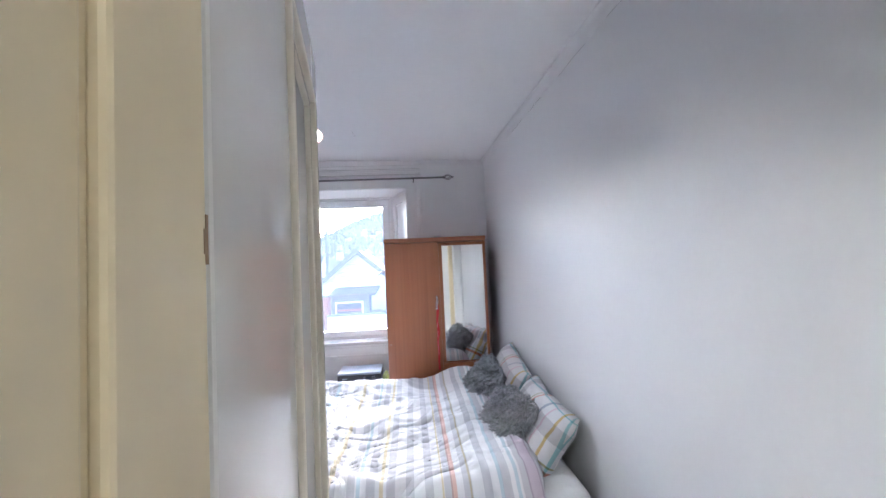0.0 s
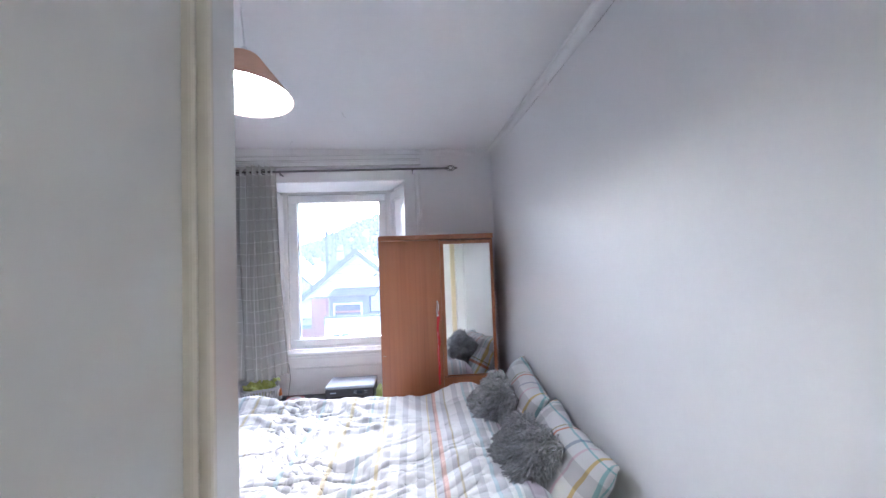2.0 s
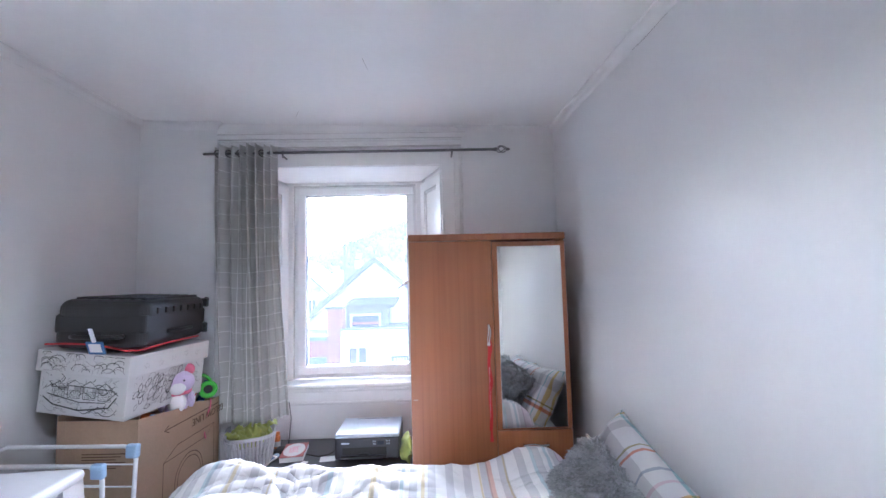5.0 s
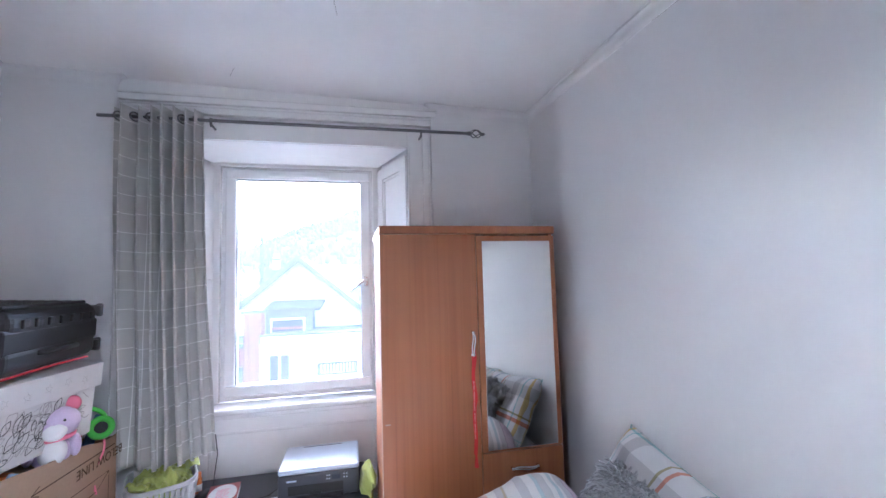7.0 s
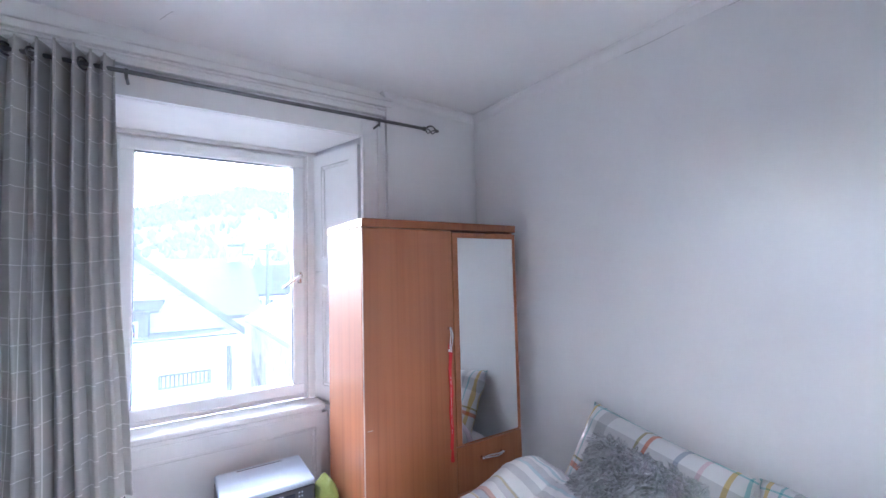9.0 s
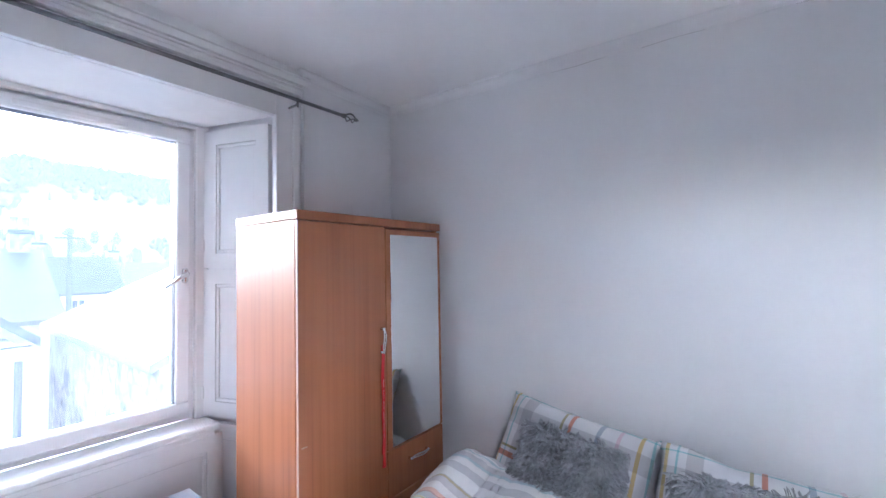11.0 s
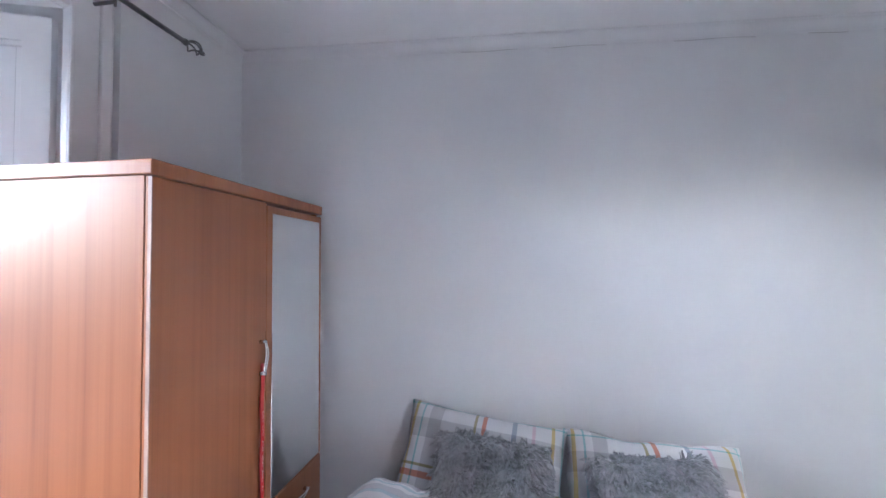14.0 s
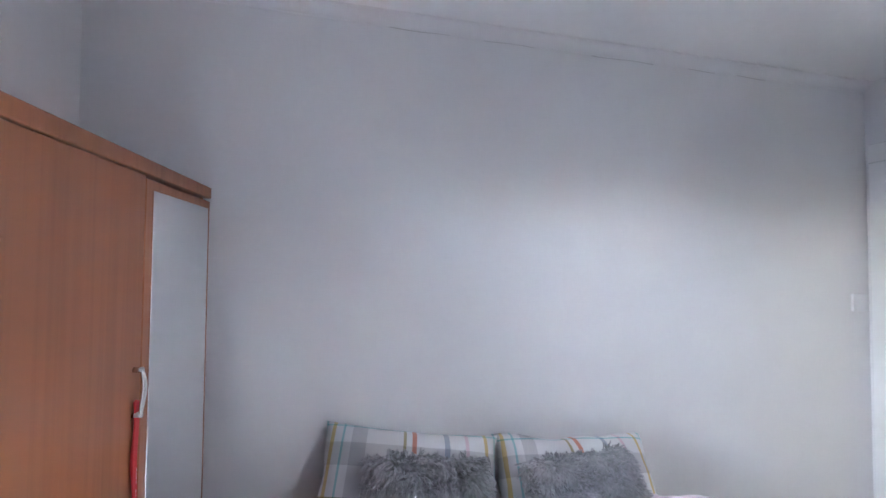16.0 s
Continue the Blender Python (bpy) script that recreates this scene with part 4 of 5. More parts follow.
part("ceiling_rose", lathe_bm([(0.0, ceiling_z(LX, LY) - 2.14), (0.02, ceiling_z(LX, LY) - 2.14), (0.04, ceiling_z(LX, LY) - 2.117), (0.045, ceiling_z(LX, LY) - 2.117)], 24), WHITEPLASTIC, lamp, smooth=True)
lamp_data = bpy.data.lights.new("bulb_light", 'POINT')
lamp_data.energy, lamp_data.color, lamp_data.shadow_soft_size = 1.0, (1.0, 0.90, 0.78), 0.03
lamp_light = new("bulb_light", lamp_data)
lamp_light.location = (LX, LY, 2.172)

# ---- desk and printer ----
DESK_Z = 0.468
desk = thing("desk", "low black desk under the window", "desk")
top_bm = box_bm(-1.32, -0.245, 3.49, 3.80, DESK_Z - 0.022, DESK_Z, 0.002)
box_bm(-1.17, -0.245, 3.7985, 4.07, DESK_Z - 0.022, DESK_Z, 0.002, bm=top_bm)
part("desktop", top_bm, DESKTOP, desk)
for x in (-1.30, -0.285):
    part("side_panel", box_bm(x, x + 0.02, 3.53, 3.79, 0, DESK_Z - 0.022), DESKTOP, desk)
part("back_panel", box_bm(-1.28, -0.285, 3.77, 3.785, 0.12, DESK_Z - 0.022), DESKTOP, desk)
printer = thing("printer", "grey inkjet printer with a silver lid on the desk", "printer", Matrix.Translation((-0.495, 3.695, DESK_Z)))
part("body", box_bm(-0.19, 0.19, 0.0, 0.30, 0.010, 0.128, 0.012, 3), DARKGREY, printer)
part("lid", box_bm(-0.190, 0.190, 0.0, 0.302, 0.128, 0.152, 0.010, 3), SILVER, printer, "silver-grey scanner lid")
part("lid_slot", box_bm(-0.10, 0.10, 0.272, 0.278, 0.1505, 0.1528), BLACKPLASTIC, printer)
part("output_slot", box_bm(-0.145, 0.115, -0.002, 0.03, 0.035, 0.078, 0.003), BLACKPLASTIC, printer)
part("paper_tray", box_bm(-0.15, 0.115, -0.022, 0.02, 0.018, 0.030, 0.003), BLACKPLASTIC, printer)
part("tray_latch", box_bm(-0.045, 0.010, -0.010, 0.0, 0.034, 0.046, 0.003), BLACKPLASTIC, printer)
part("display", box_bm(0.06, 0.10, -0.003, 0.005, 0.090, 0.110, 0.001), DARKGLASS, printer)
for x in (0.035, 0.045, 0.115, 0.128):
    for z in (0.092, 0.108):
        part("button", box_bm(x, x + 0.006, -0.003, 0.004, z, z + 0.005, 0.001), SILVER, printer)
part("mark", box_bm(-0.15, -0.105, -0.0015, 0.004, 0.097, 0.105), SILVER, printer)
for x in (-0.17, 0.15):
    part("foot", box_bm(x, x + 0.03, 0.02, 0.28, 0.0, 0.011), BLACKPLASTIC, printer)


# ---- carton, printed box and suitcase in the corner ----
# carton: local x across, y towards the window; its right side carries the print
carton = thing("carton", "open brown cardboard carton with printed markings, filled with toys", "carton", pose(-1.555, 3.40, 0, 0, 0, -2))
CW, CD, CH = 0.178, 0.325, 0.875


def wavy_sheet_bm(x0, y0, x1, y1, z0, z1, thick, bulge, notch=0.0, n=24):
    """A carton wall from plan point to plan point, slightly bowed, with an uneven top edge."""
    bm = bmesh.new()
    d = Vector((x1 - x0, y1 - y0, 0))
    nrm = Vector((d.y, -d.x, 0)).normalized()
    rows = []
    for s in (0, 1):
        for j in range(9):
            v = j / 8
            row = []
            for i in range(n + 1):
                u = i / n
                out = bulge * math.sin(math.pi * u) * v - s * thick
                top = z1 + notch * noise.noise((u * 3.0, z1 * 5, x0 * 3)) - 0.075 * u * (1 if notch else 0)
                p = Vector((x0, y0, 0)) + d * u + nrm * out
                row.append(bm.verts.new((p.x, p.y, z0 + (top - z0) * v)))
            rows.append(row)
    for s in (0, 1):
        for j in range(8):
            a, b2 = rows[s * 9 + j], rows[s * 9 + j + 1]
            for i in range(n):
                bm.faces.new((a[i], a[i + 1], b2[i + 1], b2[i]))
    for i in range(n):
        bm.faces.new((rows[8][i], rows[8][i + 1], rows[17][i + 1], rows[17][i]))
    for i in (0, n):
        for j in range(8):
            bm.faces.new((rows[j][i], rows[j + 1][i], rows[9 + j + 1][i], rows[9 + j][i]))
    bmesh.ops.recalc_face_normals(bm, faces=bm.faces)
    return bm


part("front_side", wavy_sheet_bm(-CW, -CD, CW, -CD, 0.0, CH + 0.065, 0.006, 0.004), CARDBOARD, carton)
part("right_side", wavy_sheet_bm(CW, -CD, CW, CD, 0.0, CH + 0.068, 0.006, 0.014, 0.03), CARDBOARD, carton)
part("back_side", wavy_sheet_bm(CW, CD, -CW, CD, 0.0, CH - 0.02, 0.006, 0.0), CARDBOARD, carton)
part("left_side", wavy_sheet_bm(-CW, CD, -CW, -CD, 0.0, CH + 0.088, 0.006, 0.0), CARDBOARD, carton)
part("bottom", box_bm(-CW + 0.006, CW - 0.006, -CD + 0.006, CD - 0.006, 0.0, 0.012), CARDBOARD, carton)
part("packing", box_bm(-CW + 0.012, CW - 0.012, -CD + 0.012, CD - 0.012, 0.70, 0.80, 0.02), CARDBOARD, carton)
# print on the right side: an upside-down line of words, an arrow and a drawing of a drum machine
side = Matrix.Translation((CW + 0.0165, 0.02, 0)) @ Matrix(((0, 0, 1, 0), (1, 0, 0, 0), (0, 1, 0, 0), (0, 0, 0, 1)))
words("BELOW LINE", 0.052, BROWNINK, carton, side @ Matrix.Translation((0.165, 0.805, 0.0)) @ Matrix.Rotation(radians(180), 4, 'Z'), "upside-down printed words")
bm = stroke_bm([(-0.20, 0.838), (0.26, 0.838)], 0.005)
stroke_bm([(-0.165, 0.855), (-0.20, 0.838), (-0.165, 0.821)], 0.005, bm=bm)
arrow = part("printed_arrow", bm, BROWNINK, carton)
arrow.matrix_local = side
bm = stroke_bm([(-0.20, 0.35), (-0.20, 0.69), (-0.10, 0.74), (0.22, 0.74), (0.22, 0.35)], 0.004)
stroke_bm([(-0.20, 0.69), (0.14, 0.69), (0.22, 0.74)], 0.003, bm=bm)
for r in (0.115, 0.095):
    stroke_bm([(0.0 + r * math.cos(2 * math.pi * i / 32), 0.55 + r * math.sin(2 * math.pi * i / 32)) for i in range(33)], 0.004, bm=bm)
drum = part("printed_drawing", bm, BROWNINK, carton)
drum.matrix_local = side
bm = bmesh.new()
for k in range(6):
    stroke_bm([(-0.16, 0.80 - 0.012 * k), (0.03 - 0.02 * (k % 3), 0.80 - 0.012 * k)], 0.004, bm=bm)
smallprint = tagged(part("printed_lines", bm, BROWNINK, carton), kind="stuff")
smallprint.matrix_local = Matrix.Translation((0.1, -CD - 0.0055, 0)) @ Matrix.Rotation(radians(90), 4, 'X')

# the colouring box: white card, black line drawings on lid and sides
drawn = thing("printed_box", "white lidded cardboard box with black line drawings on the carton", "box", pose(-1.615, 3.315, 0.958, 0, 5.0, -8))
part("box_body", box_bm(-0.215, 0.215, -0.24, 0.24, 0.0, 0.25, 0.003), WHITECARD, drawn)
lid = part("lid", box_bm(-0.228, 0.228, -0.253, 0.253, 0.185, 0.278, 0.003), WHITECARD, drawn)


def doodle(bm, rng, x0, x1, y0, y1, kind):
    cx, cy, w2, h2 = (x0 + x1) / 2, (y0 + y1) / 2, (x1 - x0) / 2, (y1 - y0) / 2
    if kind == "houses":
        stroke_bm([(x0, cy - 0.3 * h2), (x0 + 0.3 * w2, cy - 0.7 * h2), (cx, cy - 0.9 * h2), (x1 - 0.2 * w2, cy - 0.6 * h2), (x1, cy)], 0.006, bm=bm)
        stroke_bm([(x0 + 0.1 * w2, cy - 0.1 * h2), (cx, cy - 0.45 * h2), (x1 - 0.3 * w2, cy - 0.35 * h2), (x1, cy + 0.3 * h2)], 0.004, bm=bm)
        for k in range(4):
            a = x0 + 0.25 * w2 + k * 0.42 * w2
            b2, top = a + 0.34 * w2, cy + rng.uniform(0.25, 0.5) * h2
            base = cy - 0.25 * h2
            stroke_bm([(a, base), (a, top), (b2, top), (b2, base), (a, base)], 0.003, bm=bm)
            stroke_bm([(a - 0.05 * w2, top), ((a + b2) / 2, top + 0.35 * h2), (b2 + 0.05 * w2, top), (a - 0.05 * w2, top)], 0.004, bm=bm)
            for i in range(3):
                for j in range(2):
                    p, q = a + (0.06 + 0.10 * i) * w2, base + (0.08 + 0.22 * j) * h2
                    stroke_bm([(p, q), (p, q + 0.14 * h2), (p + 0.06 * w2, q + 0.14 * h2), (p + 0.06 * w2, q), (p, q)], 0.002, bm=bm)
    if kind == "hatching":
        for k in range(60):
            c, d = x0 + rng.random() * 1.9 * w2, y0 + rng.random() * 1.9 * h2
            a, l = rng.choice((0.3, 0.9, 1.5, 2.4)), rng.uniform(0.008, 0.030)
            stroke_bm([(c, d), (min(x1, max(x0, c + 0.5 * l * math.cos(a) + 0.003)), min(y1, d + 0.5 * l * math.sin(a))), (min(x1, max(x0, c + l * math.cos(a))), min(y1, max(y0, d + l * math.sin(a))))], rng.uniform(0.0012, 0.0030), bm=bm)
        for k in range(7):
            c, d = x0 + rng.random() * 1.6 * w2, y0 + rng.random() * 1.6 * h2
            pts = [(min(x1, c + 0.012 * t), min(y1, max(y0, d + 0.010 * math.sin(t * 0.9 + k)))) for t in range(9)]
            stroke_bm(pts, 0.0030, bm=bm)
    if kind == "clouds":
        for k in range(22):
            c, d = x0 + rng.random() * 2 * w2, y0 + rng.random() * 2 * h2
            r = rng.uniform(0.012, 0.026)
            stroke_bm([(min(x1, max(x0, c + 1.5 * r * math.cos(t / 10 * 3.3))), min(y1, max(y0, d + r * math.sin(t / 10 * 3.3)))) for t in range(11)], 0.0026, bm=bm)
    if kind == "stars":
        for k in range(5):
            c, d, r = x0 + (0.2 + 0.4 * k) * w2, cy + rng.uniform(-0.2, 0.2) * h2, 0.016
            stroke_bm([(c + (r if t % 2 else 0.45 * r) * math.cos(t * math.pi / 5 + k), d + (r if t % 2 else 0.45 * r) * math.sin(t * math.pi / 5 + k)) for t in range(11)], 0.0016, bm=bm)
    if kind == "leaves":
        for k in range(26):
            c, d, a = x0 + rng.random() * 1.7 * w2, y0 + rng.random() * 1.6 * h2, rng.uniform(0.2, 1.4)
            l = rng.uniform(0.03, 0.075)
            for s in (1, -1):
                stroke_bm([(min(x1, c + l * t / 8 * math.cos(a) - s * 0.25 * l * math.sin(math.pi * t / 8) * math.sin(a)), min(y1, d + l * t / 8 * math.sin(a) + s * 0.25 * l * math.sin(math.pi * t / 8) * math.cos(a))) for t in range(9)], 0.0028, bm=bm)
    return bm


rng = random.Random(21)
FRONT = Matrix.Rotation(radians(90), 4, 'X')
SIDE = Matrix(((0, 0, 1, 0), (1, 0, 0, 0), (0, 1, 0, 0), (0, 0, 0, 1)))
for kind, mat, x0, x1, y0, y1, m, owner in (
        ("houses", INK, -0.19, 0.17, 0.02, 0.175, Matrix.Translation((0, -0.2408, 0)) @ FRONT, drawn),
        ("hatching", INK, -0.20, 0.19, 0.015, 0.178, Matrix.Translation((0, -0.2409, 0)) @ FRONT, drawn),
        ("hatching", GREYINK, -0.20, 0.20, 0.015, 0.178, Matrix.Translation((0, -0.2406, 0)) @ FRONT, drawn),
        ("hatching", GREYINK, -0.23, 0.23, 0.015, 0.178, Matrix.Translation((0.2160, 0, 0)) @ SIDE, drawn),
        ("hatching", GREYINK, -0.21, 0.21, 0.192, 0.270, Matrix.Translation((0, -0.2536, 0)) @ FRONT, lid),
        ("leaves", INK, -0.22, 0.20, 0.02, 0.180, Matrix.Translation((0.2158, 0, 0)) @ SIDE, drawn),
        ("leaves", GREYINK, -0.20, 0.22, 0.02, 0.180, Matrix.Translation((0.2155, 0, 0)) @ SIDE, drawn),
        ("clouds", INK, -0.20, 0.20, 0.19, 0.272, Matrix.Translation((0, -0.2538, 0)) @ FRONT, lid),
        ("stars", GREYINK, -0.20, 0.20, 0.19, 0.272, Matrix.Translation((0.2288, 0, 0)) @ SIDE, lid)):
    art = tagged(part("line_drawing", doodle(bmesh.new(), rng, x0, x1, y0, y1, kind), mat, owner), kind="stuff")
    art.matrix_local = m
wash = bmesh.new()
for x in (-0.12, -0.04, 0.05):
    stroke_bm([(x, 0.118), (x + 0.055, 0.118)], 0.022, bm=wash)
art = tagged(part("grey_roofs", wash, GREYINK, drawn), kind="stuff")
art.matrix_local = Matrix.Translation((0, -0.2405, 0)) @ FRONT

# suitcase lying on the box
case = thing("suitcase", "black ribbed hard-shell suitcase lying flat on the printed box", "suitcase", pose(-1.570, 3.315, 1.252, 0, 2.5, 3))


def shell_bm(w, d, h, r, ribs):
    bm = box_bm(-w / 2, w / 2, -d / 2, d / 2, 0, h, r, 5)
    if ribs:
        for k in range(7):
            x = -w * 0.36 + k * w * 0.12
            box_bm(x, x + w * 0.055, -d / 2 + r * 0.9, d / 2 - r * 0.9, h - 0.004, h + 0.009, 0.005, 2, bm=bm)
            y = -d * 0.36 + k * d * 0.12
            box_bm(w / 2 - 0.004, w / 2 + 0.008, y, y + d * 0.05, r * 0.9, h - r * 0.8, 0.003, 2, bm=bm)
    return bm


lower = part("lower_shell", shell_bm(0.38, 0.54, 0.098, 0.035, False), BLACKPLASTIC, case)
upper = part("upper_shell", shell_bm(0.38, 0.54, 0.105, 0.045, True), BLACKPLASTIC, case)
upper.location = (0, 0, 0.110)
part("zip_band", box_bm(-0.1885, 0.1885, -0.2685, 0.2685, 0.066, 0.150, 0.012), BLACKPLASTIC, case, "black zip band")
bm = tube_bm([(-0.10, -0.265, 0.055), (-0.10, -0.285, 0.055), (-0.08, -0.295, 0.055), (0.08, -0.295, 0.055), (0.10, -0.285, 0.055), (0.10, -0.265, 0.055)], 0.010, 8)
part("carry_handle", bm, BLACKPLASTIC, case, smooth=True)
bm = tube_bm([(0.188, -0.10, 0.06), (0.206, -0.09, 0.06), (0.206, 0.09, 0.06), (0.188, 0.10, 0.06)], 0.009, 8)
part("side_handle", bm, BLACKPLASTIC, case, smooth=True)
for z in (0.035, 0.18):
    for x in (-0.15, 0.178):
        wheel = part("wheel", lathe_bm([(0.0, -0.012), (0.024, -0.012), (0.028, -0.006), (0.028, 0.006), (0.024, 0.012), (0.0, 0.012)], 20), DARKGREY, case, smooth=True)
        wheel.matrix_local = pose(x, 0.295, z, 0, 90, 20)
        part("hub", lathe_bm([(0.0, -0.0135), (0.012, -0.0135), (0.012, 0.0135), (0.0, 0.0135)], 14), SILVER, wheel)
        part("wheel_fork", box_bm(x - 0.02, x + 0.02, 0.255, 0.285, z - 0.022, z + 0.022, 0.006), BLACKPLASTIC, case)
tag = thing("luggage_tag", "blue luggage tag with a white strap on the suitcase", "luggage tag", pose(-1.52, 3.000, 1.250, 18, 0, -14))
part("tag_card", box_bm(-0.045, 0.045, -0.004, 0.0, -0.012, 0.045, 0.004), BLUE, tag)
part("tag_insert", box_bm(-0.032, 0.032, -0.0055, -0.003, -0.002, 0.036, 0.001), PAPER, tag, "white address insert")
part("tag_strap", box_bm(-0.012, 0.010, -0.004, 0.002, 0.04, 0.105, 0.003), WHITEPLASTIC, tag)
# red cord that trails out from under the case over the lid
pts = []
for i in range(41):
    u = i / 40
    pts.append((-1.76 + 0.36 * min(1, u * 1.7) + 0.045 * max(0, u - 0.59) / 0.41, 3.035 + 0.02 * math.sin(6 * u) - 0.01 + 0.44 * max(0, u - 0.55) / 0.45, 1.284 - 0.046 * min(1, u * 1.7) + 0.012 * abs(math.sin(5 * u)) ))
cord = tagged(obj("red_cord", tube_bm(pts, 0.0038, 8), RED, None, True), "loose red cord lying on the box lid", "cord")

# toys in the carton: one plain mesh each
bm = bmesh.new()


def ball(bm, c, r, squash=(1, 1, 1), seg=16):
    own = bmesh.new()
    bmesh.ops.create_uvsphere(own, u_segments=seg, v_segments=seg // 2 + 2, radius=r)
    bmesh.ops.transform(own, matrix=Matrix.Translation(c) @ Matrix.Diagonal((*squash, 1)), verts=own.verts)
    return join(bm, own)


me_slots = [LILAC, WHITEPLASTIC, PINK, INK]
pieces = [((0, 0, 0.040), 0.052, (1, 0.95, 1.0), 0), ((0, -0.010, 0.128), 0.062, (1.12, 0.95, 0.88), 0), ((-0.044, 0, 0.178), 0.024, (1, 0.7, 1.2), 0), ((0.044, 0, 0.178), 0.024, (1.1, 0.7, 1.1), 2),
          ((0, -0.058, 0.112), 0.026, (1.2, 0.6, 1.1), 1), ((0, -0.035, 0.045), 0.040, (0.9, 0.7, 1.1), 1), ((-0.055, -0.02, 0.05), 0.02, (0.8, 1, 1.8), 0), ((0.055, -0.02, 0.05), 0.02, (0.8, 1, 1.8), 0),
          ((-0.022, -0.058, 0.142), 0.006, (1, 1, 1), 3), ((0.022, -0.058, 0.142), 0.006, (1, 1, 1), 3)]
owner = []
for c, r, sq, slot in pieces:
    k = len(bm.faces)
    ball(bm, c, r, sq)
    bm.faces.ensure_lookup_table()
    for f in bm.faces[k:]:
        f.material_index = slot
k = len(bm.faces)
tube_bm([(0.050 * math.cos(2 * math.pi * i / 20), -0.004 + 0.046 * math.sin(2 * math.pi * i / 20), 0.088) for i in range(20)], 0.010, 8, bm, True)
bm.faces.ensure_lookup_table()
for f in bm.faces[k:]:
    f.material_index = 2
toy = obj("plush_toy", bm, None, None, True)
for mtl in me_slots:
    toy.data.materials.append(mtl)
tagged(toy, "lilac plush cat with a pink collar sitting in the carton", "soft toy")
toy.matrix_world = pose(-1.412, 3.375, 0.880, 0, 0, 36) @ Matrix.Scale(1.15, 4)
phones = thing("toy_headphones", "bright green toy headphones sticking out of the carton", "toy", pose(-1.42, 3.545, 0.905, 0, 20, 30) @ Matrix.Scale(1.15, 4))
for x in (-0.045, 0.045):
    cup = part("ear_cup", lathe_bm([(0.0, -0.02), (0.030, -0.02), (0.040, -0.012), (0.040, 0.012), (0.026, 0.02), (0.022, 0.008), (0.0, 0.008)], 24), GREEN, phones, smooth=True)
    cup.matrix_local = pose(x, -0.02, 0.05, 70, 30 if x < 0 else -20, 0)
    part("cup_pad", lathe_bm([(0.0, 0.0085), (0.020, 0.0085), (0.0, 0.014)], 20), WHITEPLASTIC if x < 0 else INK, cup)
part("head_band", tube_bm([(0.055 * math.cos(math.pi * i / 12), 0, 0.055 + 0.05 * math.sin(math.pi * i / 12)) for i in range(13)], 0.008, 8), GREEN, phones, smooth=True)
for (x, y, z, sx, mat, lab) in ((-1.46, 3.60, 0.925, 0.05, RED, "small red toy block in the carton"), (-1.41, 3.63, 0.915, 0.035, BLUE, "small blue toy block in the carton"), (-1.47, 3.22, 0.86, 0.05, ORANGE, "orange toy piece in the carton"), (-1.43, 3.20, 0.86, 0.03, PALEBLUE, "pale blue toy piece in the carton")):
    o = tagged(obj("toy_piece", box_bm(-sx / 2, sx / 2, -0.02, 0.02, -0.09, 0.06, 0.006), mat), lab, "toy", "toys in the carton")
    o.matrix_world = pose(x, y, z, 12, 18, 35)
pts = [(-1.362 + 0.012 * math.sin(7 * i / 20), 3.60 - 0.05 * i / 20, 0.90 - 0.22 * i / 20) for i in range(21)]
tagged(obj("pink_ribbon", tube_bm(pts, 0.004, 6), PINK, None, True), "pink ribbon hanging over the carton edge", "ribbon")

# ---- basket of cloths on the desk ----
basket = thing("basket", "grey perforated plastic basket full of lime-green cloths", "basket", pose(-1.190, 3.735, DESK_Z, 0, 0, 22) @ Matrix.Diagonal((1.02, 0.98, 0.82, 1)))


def oval(r, z, n=44, k=3.2, sx=0.135, sy=0.165):
    pts = []
    for i in range(n):
        a = 2 * math.pi * i / n
        c, s = math.cos(a), math.sin(a)
        q = (abs(c) ** k + abs(s) ** k) ** (-1 / k)
        pts.append((sx * r * q * c, sy * r * q * s, z))
    return pts


for z0, z1, r0, r1 in ((0.0, 0.03, 0.80, 0.83), (0.205, 0.23, 0.985, 1.0)):
    bm = bmesh.new()
    a, b2, c2 = [bm.verts.new(p) for p in oval(r0, z0)], [bm.verts.new(p) for p in oval(r1, z1)], [bm.verts.new(p) for p in oval(r1 - 0.04, z1)]
    n = len(a)
    for i in range(n):
        bm.faces.new((a[i], a[(i + 1) % n], b2[(i + 1) % n], b2[i]))
        bm.faces.new((b2[i], b2[(i + 1) % n], c2[(i + 1) % n], c2[i]))
    if z0 == 0:
        bm.faces.new(a[::-1])
    part("band", bm, BASKET, basket)
for z in (0.07, 0.115, 0.16):
    r = 0.83 + 0.155 * (z - 0.03) / 0.175
    part("hoop", tube_bm(oval(r, z), 0.0045, 6, closed=True), BASKET, basket)
lo, hi = oval(0.828, 0.028), oval(0.983, 0.208)
for i in range(44):
    part("slat", tube_bm([lo[i], hi[i]], 0.0075, 6), BASKET, basket)
bm = bmesh.new()
n = 40
rows = []
for j in range(n + 1):
    row = []
    for i in range(n + 1):
        u, v = 2 * i / n - 1, 2 * j / n - 1
        x, y = 0.125 * u * math.sqrt(max(0, 1 - v * v / 2)) * 1.05, 0.155 * v * math.sqrt(max(0, 1 - u * u / 2)) * 1.05
        edge = max(abs(u), abs(v))
        z = 0.185 + 0.045 * (1 - edge ** 3) + 0.05 * noise.noise((x * 22, y * 22, 3)) + 0.025 * noise.noise((x * 50, y * 50, 8)) - 0.02 * edge
        row.append(bm.verts.new((x, y, z)))
    rows.append(row)
for j in range(n):
    for i in range(n):
        bm.faces.new((rows[j][i], rows[j][i + 1], rows[j + 1][i + 1], rows[j + 1][i]))
